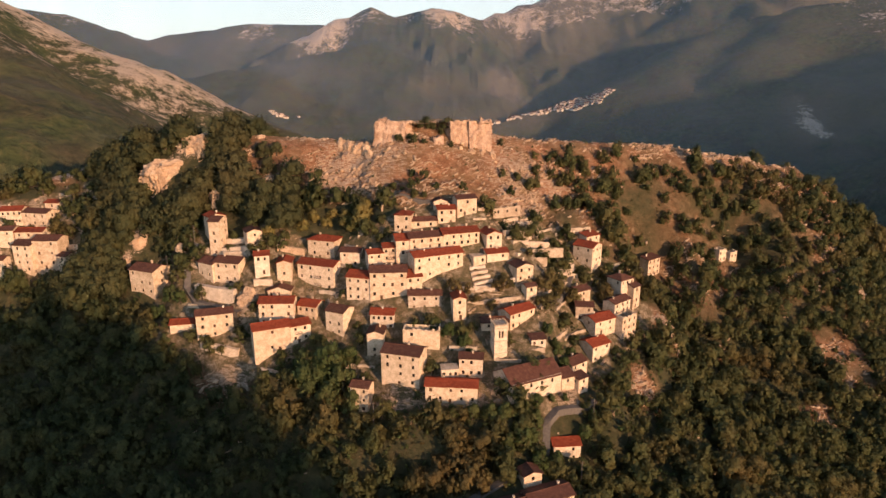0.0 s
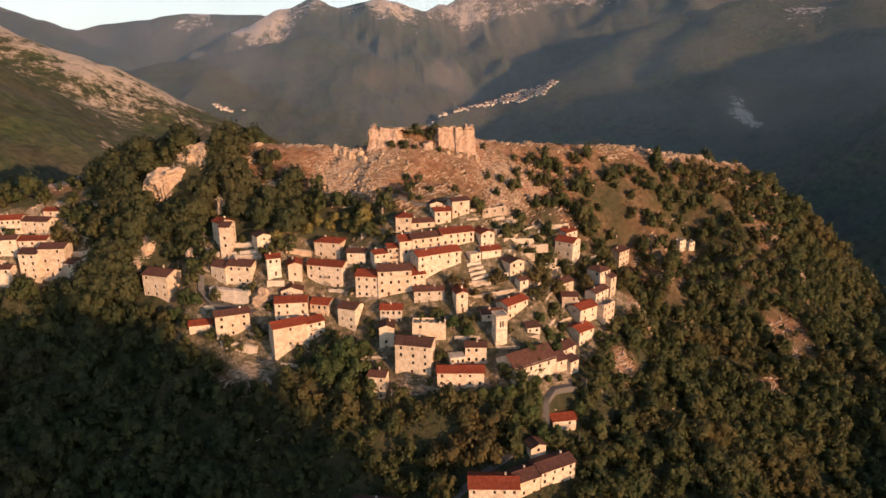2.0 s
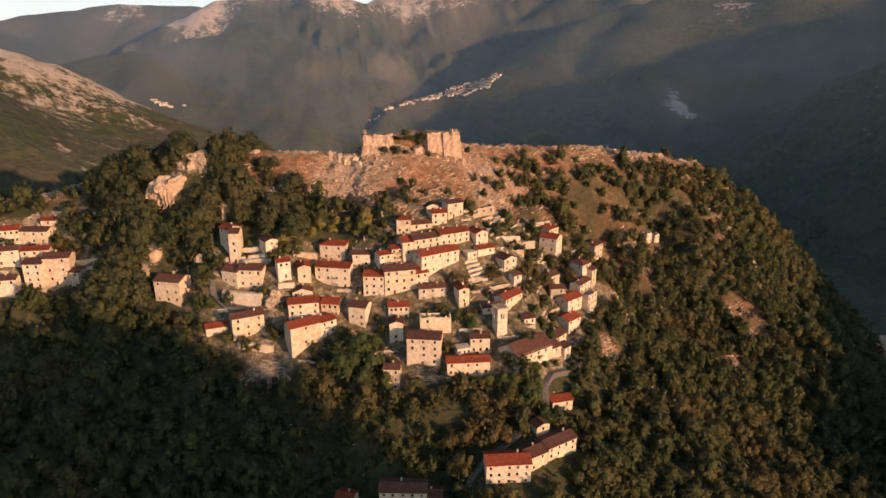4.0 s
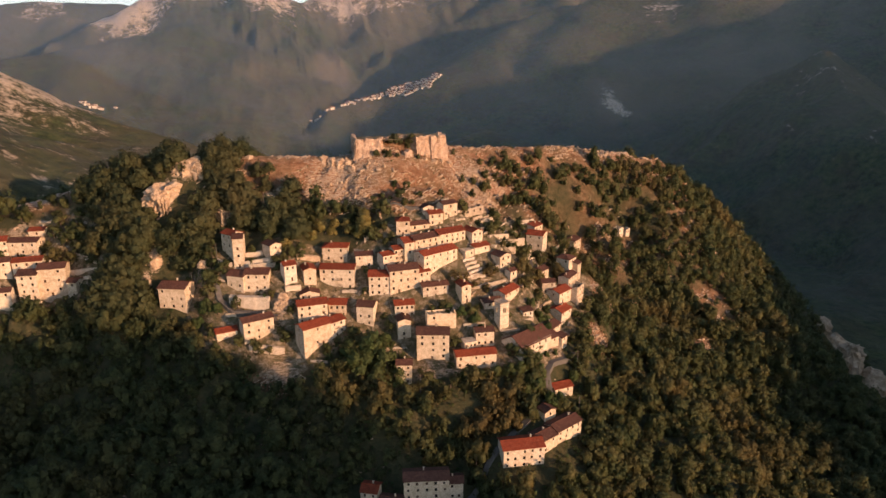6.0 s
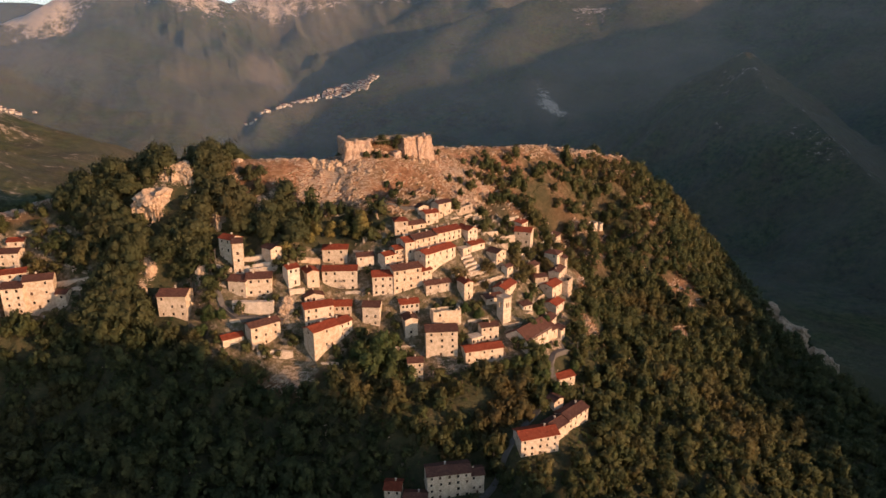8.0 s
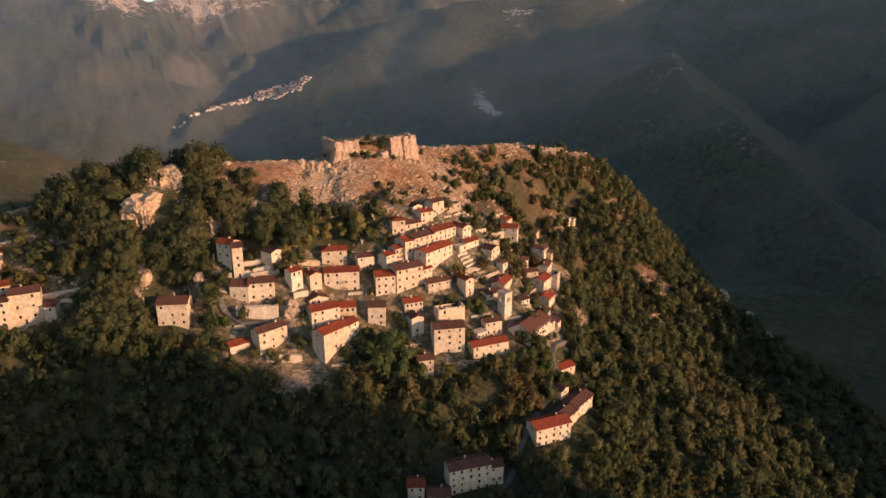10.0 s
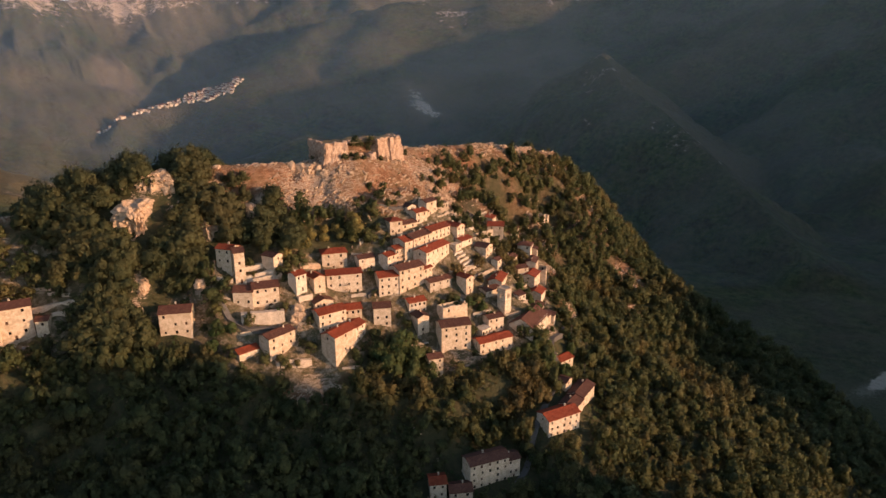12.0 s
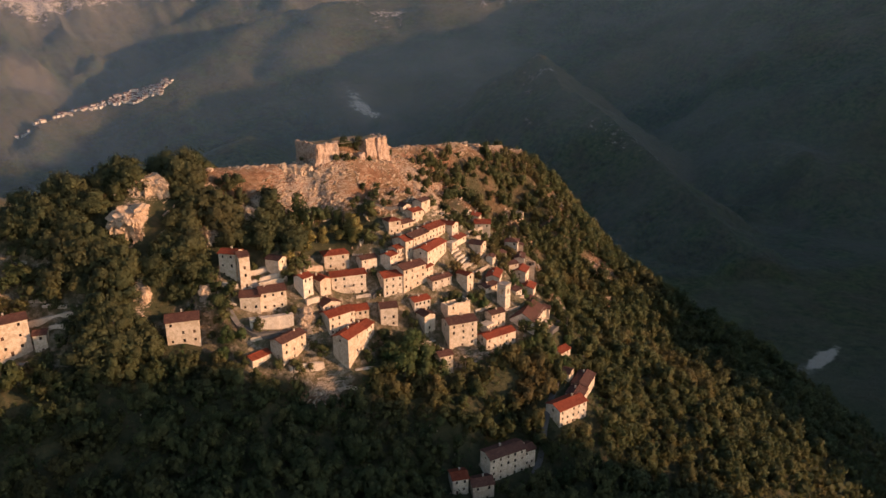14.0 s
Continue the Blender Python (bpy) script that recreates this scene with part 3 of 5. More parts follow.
    if slabs:
        bm = bmesh.new()
        for k in slabs:
            roof_slope(bm, k, rng)
        roof_ob = part("roof", bm, tile, top)
        if cap and (Vector(cap[0]) - Vector(cap[1])).length > 0.5:
            c0, c1 = Vector(cap[0]), Vector(cap[1])
            bm = bmesh.new()
            bmesh.ops.create_cone(bm, cap_ends=True, segments=8, radius1=0.17, radius2=0.17, depth=(c1 - c0).length)
            bmesh.ops.transform(bm, verts=bm.verts, matrix=Matrix.Translation((c0 + c1) / 2) @ (c1 - c0).to_track_quat("Z", "Y").to_matrix().to_4x4())
            part("ridge_cap", bm, tile, roof_ob)
        for k in range(chimney):
            cx, cy = w * rng.uniform(0.2, 0.8), depth * rng.uniform(0.45, 0.75)
            bm = bmesh.new()
            box(bm, cx - 0.3, cy - 0.3, h, cx + 0.3, cy + 0.3, ridge + 0.75)
            box(bm, cx - 0.38, cy - 0.38, ridge + 0.75, cx + 0.38, cy + 0.38, ridge + 0.87)
            part("chimney", bm, wall, roof_ob)
    for _, o, al, inw, width, holes in faces:
        turn = Matrix((Vector(al), Vector(inw), Vector((0, 0, 1)))).transposed().to_4x4()
        for hole in holes:
            u0, z0, u1, z1 = hole
            at = Matrix.Translation(Vector(o) + Vector(al) * (u0 + u1) / 2 + Vector(inw) * 0.24 + Vector((0, 0, (z0 + z1) / 2))) @ turn
            if hole is gate:
                bm = bmesh.new()
                for k in range(5):
                    box(bm, -0.5 + k * 0.2, -0.03, -1.0, -0.31 + k * 0.2, 0.03, 1.0)
                part("door", bm, WOOD, top, "", at)
                continue
            at = at @ Matrix.Diagonal(((u1 - u0) / 1.0, 1, (z1 - z0) / 1.24, 1))
            win = link("window", WINDOW, top, "", at)
            link("pane", PANE, win)
            if rng.random() < 0.22:
                link("shutter", SHUTTER, win)
    return top


def balcony(home, u, z, wide):
    """A small balcony on a house's front: slab, rail and bars."""
    bm = bmesh.new()
    box(bm, u - wide / 2, -0.95, z - 0.14, u + wide / 2, 0.0, z)
    slab = part("balcony", bm, FRAME, home)
    bm = bmesh.new()
    box(bm, u - wide / 2, -0.95, z + 0.95, u + wide / 2, -0.88, z + 1.02)
    part("handrail", bm, WOOD, slab)
    n = int(wide / 0.4)
    for k in range(n + 1):
        x = u - wide / 2 + 0.04 + (wide - 0.08) * k / n
        bm = bmesh.new()
        box(bm, x - 0.04, -0.94, z, x + 0.04, -0.89, z + 0.95)
        part("baluster", bm, WOOD, slab)


# ---- houses, west side ----
RED = TILE_RED
house("tall four-storey stone house with brown tiled roof above the woods", (-132.5, 259.5), (-120.7, 255), 118.8, 104, 10, cols=3, rows=4, side=1)
house("slender lit stone tower house with patchy brown roof", (-98.4, 262.7), (-93.9, 262.1), 138.7, 124, 8, cols=1, rows=4, side=2)
house("shaded stone tower house with bright red tiled roof", (-103.5, 272.1), (-98.7, 266.1), 139.5, 127, 7, tile=RED, cols=2, rows=3, side=0)
house("small stone house with gable front and brown roof", (-81.6, 260), (-76.1, 263), 134.6, 127, 7, "front", cols=1, rows=2, side=0, chimney=0)
house("stone house wing with brown roof on a rock terrace", (-102, 257), (-94.7, 252.6), 122.9, 113, 9, cols=2, rows=3, side=0)
arched = house("broad stone house with arched door on a rock terrace", (-94.3, 253.4), (-83.4, 250.8), 123.8, 113, 9, cols=3, rows=2, side=1)
_bm = bmesh.new()
_arc = [(6.2, 0.4), (8.6, 0.4)] + [(7.4 + 1.2 * math.cos(math.pi * k / 10), 2.0 + 1.2 * math.sin(math.pi * k / 10)) for k in range(11)]
_face = _bm.faces.new([_bm.verts.new((x, -0.03, z)) for x, z in _arc])
_ext = bmesh.ops.extrude_face_region(_bm, geom=[_face])
bmesh.ops.translate(_bm, verts=[v for v in _ext["geom"] if isinstance(v, bmesh.types.BMVert)], vec=(0, 0.2, 0))
bmesh.ops.recalc_face_normals(_bm, faces=_bm.faces)
part("arched_door", _bm, SASH, arched, "dark wooden arched door")
house("narrow white rendered house with red roof", (-76, 248.7), (-70.4, 250.2), 127.7, 119.5, 6, tile=RED, wall=WHITE, cols=2, rows=2, side=0)
house("narrow gable-fronted stone house with red roof", (-67.3, 249.2), (-61.5, 249.8), 124.6, 115, 8, "front", tile=RED, cols=1, rows=3, side=1)
pale = house("wide three-storey pale house with red roof and balcony", (-59.6, 252.3), (-44.1, 247), 123.6, 112, 8, tile=RED, cols=4, rows=3, side=1)
for _z in (3.2, 6.2):
    balcony(pale, 9.4, _z, 2.6)
house("upper stone house with blank front and brown roof", (-57, 262.5), (-45.5, 259.0), 131.0, 122.5, 8, "hip", tile=RED, cols=2, rows=2, side=0)
house("small stone house with low roof beside a lane", (-42.1, 253.2), (-33.9, 252.3), 128.3, 121, 6, cols=2, rows=2, side=0)
house("isolated three-storey stone house over a garden wall", (-95.7, 232.8), (-82.6, 236.8), 108.1, 97.5, 7, cols=3, rows=3, side=1)
house("low stone outbuilding with red-brown roof", (-107.5, 236), (-98.6, 237.7), 103.2, 97.5, 6, tile=RED, cols=1, rows=1, side=0, chimney=0)
house("stone house with uneven brown roof in a row", (-71.7, 235.1), (-58.4, 235.5), 112.5, 103, 8, tile=RED, cols=4, rows=3, side=1)
house("upper stone house behind a row with brown gable", (-70, 243), (-61, 243), 115.0, 108, 6, "front", cols=0, rows=1, side=0)
house("end house of a row with red roof", (-57.6, 239.2), (-49.9, 236.9), 110.3, 103, 8, tile=RED, cols=3, rows=2, side=1)
house("broad stone house with red roof and blank front", (-70.6, 222.2), (-58, 227.5), 106.3, 96.5, 8, tile=RED, cols=1, rows=3, side=1, keep=0.6)
wing = house("stone house wing with balcony and red roof", (-58, 227.8), (-51.1, 231.5), 105.8, 98, 7, tile=RED, cols=2, rows=2, side=1)
balcony(wing, 3.0, 4.4, 2.4)
house("half-ruined stone house with sagging brown roof", (-45.5, 233.6), (-38.3, 230.2), 110.3, 100, 8, cols=2, rows=3, side=0)

# ---- houses, middle ----
house("long pale house with broken red roofline", (-38.1, 241.1), (-28.6, 238.8), 121.5, 111, 9, tile=RED, cols=3, rows=3, side=1)
house("long three-storey pale house with brown roof", (-28.5, 238.3), (-14.1, 239.2), 124.0, 112.5, 9, cols=4, rows=3, side=1, chimney=2)
house("stepped end of a long pale house", (-14.0, 239.2), (-8.2, 240.8), 121.8, 114.5, 9, tile=RED, cols=2, rows=2, side=2)
house("small pale house beside balconies", (-29.8, 247), (-24, 249), 129, 122, 6, tile=RED, cols=2, rows=2, side=0)
stacked = house("pale house with stacked wooden balconies", (-24, 249.2), (-18.8, 250.3), 131, 121.5, 6, tile=RED, cols=2, rows=3, side=0)
for _z in (2.4, 4.6, 6.8):
    balcony(stacked, 3.4, _z, 2.8)
house("slim corner house with red roof", (-18.8, 249.1), (-13.4, 250.2), 134, 122.5, 9, tile=RED, cols=1, rows=3, side=0)
house("long terrace house with brown tiled roof", (-13.3, 249.8), (0, 254.2), 134.7, 127, 8, cols=4, rows=3, side=0, chimney=2)
house("long terrace house with red-brown tiled roof", (0.1, 254.2), (15.1, 258.8), 135.4, 127, 8, tile=RED, cols=5, rows=3, side=1, chimney=2)
house("gable-fronted end house with red roof", (18, 256.3), (24.4, 258.5), 134.6, 127, 9, "front", tile=RED, cols=2, rows=2, side=1)
house("long facade with bright red roof", (-11.1, 241.5), (8.1, 249.7), 129.1, 119.5, 8, tile=RED, cols=5, rows=3, side=1)
house("square house with pyramid red roof", (-20.2, 261), (-13.5, 260), 141.9, 134, 7, "hip", tile=RED, cols=2, rows=2, side=1, pitch=24)
house("low wing with red-brown roof", (-13.2, 262.2), (-2.5, 263.7), 138.9, 133.5, 6, cols=2, rows=1, side=0)
house("upper stone house with red roof", (-2.2, 264.7), (5.3, 265.9), 143.4, 136.5, 6, tile=RED, cols=2, rows=2, side=0)
house("uppermost pale house under the castle slope", (6.1, 267.5), (14.4, 270.6), 147.2, 139.5, 6, cols=3, rows=2, side=1)
house("small gabled house behind the upper houses", (-4, 270.5), (2, 271.5), 145.6, 140.5, 5, "front", cols=1, rows=1, side=0, chimney=0)
house("roofless stone ruin under the castle slope", (22.6, 283), (35.5, 289.5), 139.5, 135, 5, "none", wall=RUBBLE, cols=3, rows=1, side=0, category="ruin", door=False)
house("pale house with red roof above garden terraces", (18, 252), (27, 255), 127.7, 120.5, 6, tile=RED, cols=2, rows=2, side=1)
house("flat-topped pale terrace block", (12.4, 249.6), (17.4, 251.6), 126.8, 121.5, 5, "flat", cols=2, rows=1, side=0, chimney=0, door=False)
house("stone house with brown roof beside terraces", (29.6, 246), (36.6, 249), 123.7, 116.5, 7, "front", cols=2, rows=2, side=1)
house("small stone store with brown roof", (33, 240), (37.2, 242), 117.5, 112.5, 4, cols=1, rows=1, side=0, chimney=0)
house("weathered low stone house with sagging roof", (-13.4, 234.8), (-0.6, 235.3), 115.9, 108.5, 6, wall=RUBBLE, cols=3, rows=2, side=0)
house("narrow gabled house with red roof", (3.9, 228.6), (8.8, 229.3), 116.6, 108, 7, "front", tile=RED, cols=1, rows=2, side=1)
house("white house with bright red roof among trees", (-27.9, 230.8), (-18.9, 229.9), 109.8, 102.5, 7, tile=RED, wall=WHITE, cols=4, rows=2, side=1)
house("lower stone house with brown gable", (-28.4, 222.6), (-22.4, 222.2), 105.2, 95, 7, "front", cols=1, rows=2, side=1)
house("roofless walls of a ruined house", (-14.9, 221.6), (-1.3, 220.5), 106.9, 99.5, 6, "none", cols=2, rows=1, side=0, category="ruin", door=False, keep=0.4)
house("four-storey pale house with brown and red roof", (-22.2, 212.1), (-8.4, 208), 102.6, 90, 9, cols=3, rows=4, side=1, chimney=2)
house("stone house with many dark windows", (5.8, 212.5), (14.2, 211.5), 100, 91.5, 6, cols=3, rows=2, side=1)
house("low flat stone annex with dark windows", (-0.5, 209.5), (5.6, 210.3), 96.5, 90.5, 5, "flat", cols=3, rows=1, side=0, chimney=0)
house("long low house with red tiled roof", (-6.2, 203.7), (11.9, 202), 93.7, 87, 7, tile=RED, cols=5, rows=2, side=1, chimney=2)
house("small square stone house over the woods", (-32.9, 206.3), (-26.4, 204.6), 92.1, 81.5, 6, cols=2, rows=3, side=0)
house("pale three-storey house with red roof", (25.5, 227.4), (35.7, 235.2), 110.9, 103.5, 7, tile=RED, cols=4, rows=2, side=1)
house("low house with weathered brown roof", (14.5, 226), (24.8, 226.8), 108.2, 103, 6, cols=2, rows=1, side=0)
house("small white shed on a terrace", (33, 222), (38.5, 223), 103, 99.5, 4, "shed", wall=WHITE, cols=2, rows=1, side=0, chimney=0, category="shed")

# ---- houses, east side ----
house("stone house with red roof and shaded side wall", (59.2, 282.1), (66.5, 275.9), 123.4, 113.5, 9, tile=RED, wall=WALL, cols=2, rows=2, side=3)
house("small red-roofed house at the top of the lane", (66, 286), (73, 291), 126, 119.5, 5, "shed", tile=RED, cols=2, rows=1, side=0)
house("lone narrow stone house with grey-brown roof", (101.2, 303.8), (109, 310.3), 109.4, 100, 5, "shed", cols=3, rows=3, side=1)
house("square stone house with hipped brown roof", (72.0, 268.9), (76.6, 262.4), 112.6, 103, 8, "hip", cols=2, rows=3, side=3, pitch=22)
house("low annex of a stone house", (82.2, 262.6), (86, 266.0), 109.5, 99.5, 5, cols=1, rows=2, side=0, chimney=0)
house("stone house with shallow brown roof", (71.5, 251.7), (80, 259), 106.0, 100.5, 6, cols=3, rows=2, side=0)
house("stone house with red-brown roof at the village edge", (61.3, 241.2), (70.8, 247), 102.2, 96, 8, tile=RED, cols=2, rows=2, side=1)
house("tall roofless tower house at the village edge", (73.2, 244.8), (81, 252), 101.8, 89, 5, "none", cols=3, rows=4, side=1, door=False)
house("ivy-grown house with red roof at the village edge", (58.8, 232.6), (66.8, 237.8), 95.3, 86.5, 8, tile=RED, cols=3, rows=2, side=1)
house("low brown-roofed house beside the church", (48.6, 221.6), (55.5, 227), 92.6, 86, 7, cols=2, rows=2, side=0)
house("small tower-like house on a rock", (49.4, 212.6), (53.4, 215.4), 91.5, 82.5, 4, "shed", cols=1, rows=3, side=1, chimney=0)
house("small stone house with brown hipped roof", (56, 254), (62.4, 258), 110.6, 105, 6, cols=1, rows=2, side=0)
house("weathered house with open timber loft", (54.5, 248), (61.5, 247.2), 106.5, 99, 6, wall=RUBBLE, cols=2, rows=2, side=0, chimney=0)
house("lonely roofless ruin on the wooded slope", (144.3, 323.5), (149.5, 327), 108.6, 101.5, 5, "none", cols=2, rows=2, side=1, category="ruin", door=False)
house("broken walls of a ruin on the wooded slope", (152, 327.5), (157, 331), 106.0, 100.5, 4, "none", cols=2, rows=1, side=0, category="ruin", door=False)

# ---- houses below the church ----
house("roadside house with red-brown roof", (38, 194.6), (47.5, 195.5), 75.5, 68.5, 7, tile=RED, cols=2, rows=2, side=1)
house("three-storey stone house below the road", (27.6, 169.2), (41.5, 175), 71.0, 62.5, 8, cols=4, rows=3, side=1)
house("brown-roofed house between two others", (18.6, 165.2), (27.2, 168.6), 70.5, 63, 8, cols=2, rows=2, side=0)
house("stone house with red roof at the road's end", (1.4, 163.9), (18.4, 162.2), 70.4, 61, 9, tile=RED, cols=5, rows=3, side=1)
house("pale gabled store behind the roadside house", (26, 179), (32, 181), 74.5, 68, 5, "front", cols=1, rows=1, side=0, chimney=0)
house("four-storey grey house in shade with dark roof", (-39, 166.6), (-21.6, 163), 62.3, 50, 8, cols=5, rows=4, side=1)
house("lower annex of a grey house in shade", (-21.4, 163.6), (-16, 162.4), 60, 50.5, 6, cols=2, rows=2, side=1)

house("small shaded stone house with dark red roof", (-55.5, 171.5), (-49.5, 168.6), 57.5, 50, 7, tile=RED, cols=2, rows=2, side=0)
house("low shaded house with dark roof below another", (-49.4, 166.0), (-41.2, 162.0), 54.5, 47, 7, cols=2, rows=2, side=0)

# ---- houses of the west quarter ----
house("west quarter stone house on a high base", (-196, 282.5), (-187.4, 281.5), 123, 109.5, 9, cols=2, rows=4, side=0)
house("west quarter broad stone house", (-187.3, 283.3), (-175.6, 283.2), 124.9, 111, 9, cols=2, rows=3, side=2)
house("west quarter small stone annex", (-175.2, 281), (-170.9, 279.5), 118.4, 110.5, 6, cols=1, rows=2, side=1, chimney=0)
house("west quarter upper house with grey-brown roof", (-204.8, 306.4), (-191.5, 303.8), 133, 125.5, 8, cols=3, rows=2, side=1)
house("west quarter upper house with red roof", (-214.5, 304.9), (-205, 306.4), 134, 126, 8, tile=RED, cols=4, rows=2, side=0)
house("west quarter far end house with red roof", (-226, 302), (-215, 304.5), 133.5, 126, 8, tile=RED, cols=3, rows=2, side=0)
house("west quarter little house with bulging red roof", (-197, 313), (-190, 312), 136.5, 131, 6, tile=RED, cols=1, rows=1, side=0)
house("west quarter middle house with red-brown roof", (-199.5, 291), (-187, 291.5), 127, 118, 7, tile=RED, cols=3, rows=2, side=0)
house("west quarter house with dark roof", (-210, 289), (-200, 290.5), 128, 118, 7, cols=2, rows=2, side=0)
house("west quarter low house at the edge", (-206, 276.5), (-197.5, 277), 117.5, 110, 6, cols=2, rows=1, side=0)


# ---- church and bell tower ----
def church():
    w, depth, h, ridge = 21.0, 12.5, 6.9, 10.6
    top = empty("church", pose(23.8, 200.8, 88.2, 0, 0, 27))
    tagged(top, "stone church with long brown-red tiled roof and shaded gable", "church")
    for x in (2, 10, 18):
        p = top.matrix_world @ Vector((x, -2, 0))
        FOOTINGS.append((p.x, p.y, 88.0))
    bm = bmesh.new()
    front = [(u - 0.5, 4.3, u + 0.5, 5.9) for u in (3.5, 8, 12.5, 17)]
    pierced(bm, (0, 0, 0), (1, 0, 0), (0, 1, 0), w, -5, h, front)
    pierced(bm, (w, 0, 0), (0, 1, 0), (-1, 0, 0), depth, -5, h, [])
    west = [(depth / 2 - 0.9, 0.3, depth / 2 + 0.9, 3.3), (depth / 2 - 0.6, 5.2, depth / 2 + 0.6, 6.6)]
    pierced(bm, (0, depth, 0), (0, -1, 0), (1, 0, 0), depth, -5, h, west)
    pierced(bm, (w, depth, 0), (-1, 0, 0), (0, -1, 0), w, -5, h, [])
    for x in (0, w):
        bm.faces.new([bm.verts.new(q) for q in ((x, 0, h), (x, depth, h), (x, depth / 2, ridge - 0.1))])
    bmesh.ops.remove_doubles(bm, verts=bm.verts, dist=0.002)
    part("wall", bm, WALL, top)
    rng, bm = random.Random(5), bmesh.new()
    eo = h - 0.2
    roof_slope(bm, ((-0.4, -0.5, eo), (w + 0.4, -0.5, eo), (w + 0.4, depth / 2, ridge + 0.1), (-0.4, depth / 2, ridge + 0.1)), rng, nu=14)
    roof_slope(bm, ((w + 0.4, depth + 0.5, eo), (-0.4, depth + 0.5, eo), (-0.4, depth / 2, ridge + 0.1), (w + 0.4, depth / 2, ridge + 0.1)), rng, nu=14)
    part("roof", bm, TILE_OLD, top)
    bm = bmesh.new()
    box(bm, -0.1, 0.0, h + 0.05, w, depth * 0.0 + 0.35, h + 0.16)
    part("cornice", bm, FRAME, top)
    for u0, z0, u1, z1 in front:
        win = link("window", WINDOW, top, "", Matrix.Translation(((u0 + u1) / 2, 0.24, (z0 + z1) / 2)) @ Matrix.Diagonal((1, 1, 1.25, 1)))
        link("pane", PANE, win)
    bm = bmesh.new()
    for k in range(4):
        box(bm, 0.2, depth / 2 - 0.9 + k * 0.45, 0.3, 0.28, depth / 2 - 0.47 + k * 0.45, 3.3)
    part("door", bm, WOOD, top)
    turn = Matrix(((0, 1, 0), (-1, 0, 0), (0, 0, 1))).to_4x4()
    win = link("window", WINDOW, top, "", Matrix.Translation((0.24, depth / 2, 5.9)) @ turn)
    link("pane", PANE, win)


def bell_tower():
    s, h = 4.9, 15.5
    top = empty("bell_tower", pose(18.7, 216.1, 95.3, 0, 0, 13))
    tagged(top, "square pale stone bell tower with clock and flat top", "bell tower")
    FOOTINGS.append((21, 214.5, 95.3))
    bm = bmesh.new()
    arch = lambda: [(1.55, 10.6, 2.25, 13.4), (2.65, 10.6, 3.35, 13.4)]
    for o, al, inw in (((0, 0, 0), (1, 0, 0), (0, 1, 0)), ((s, 0, 0), (0, 1, 0), (-1, 0, 0)), ((s, s, 0), (-1, 0, 0), (0, -1, 0)), ((0, s, 0), (0, -1, 0), (1, 0, 0))):
        pierced(bm, o, al, inw, s, -5, h, arch(), 0.5)
    part("shaft", bm, WALL, top)
    bm = bmesh.new()
    box(bm, 0.55, 0.55, 10.3, s - 0.55, s - 0.55, 10.45)
    part("belfry_floor", bm, RUBBLE, top)
    for z in (4.6, 9.4, 14.3):
        bm = bmesh.new()
        box(bm, -0.16, -0.16, z, s + 0.16, s + 0.16, z + 0.22)
        part("string_course", bm, FRAME, top)
    bm = bmesh.new()
    box(bm, -0.3, -0.3, h, s + 0.3, s + 0.3, h + 0.35)
    for k in range(5):
        for x, y in ((k * 1.1, -0.2), (k * 1.1, s - 0.1), (-0.2, k * 1.1), (s - 0.1, k * 1.1)):
            box(bm, x, y, h + 0.352, x + 0.3, y + 0.3, h + 0.9)
    part("parapet", bm, RUBBLE, top)
    bm = bmesh.new()
    bmesh.ops.create_cone(bm, cap_ends=True, segments=24, radius1=0.72, radius2=0.72, depth=0.14)
    bmesh.ops.rotate(bm, verts=bm.verts, matrix=Matrix.Rotation(radians(90), 3, "X"))
    bmesh.ops.translate(bm, verts=bm.verts, vec=(s / 2, -0.08, 7.4))
    dial = part("clock_face", bm, WHITE, top, "round white clock face")
    bm = bmesh.new()
    box(bm, s / 2 - 0.03, -0.19, 7.4, s / 2 + 0.03, -0.16, 7.95)
    box(bm, s / 2, -0.19, 7.37, s / 2 + 0.38, -0.16, 7.43)
    part("clock_hand", bm, WOOD, dial)


church()
bell_tower()
house("lower church annex with brown roof", (42.9, 211), (48.0, 213.4), 92.8, 86.5, 9, cols=1, rows=1, side=0, chimney=0, category="annex", door=False, name="annex")


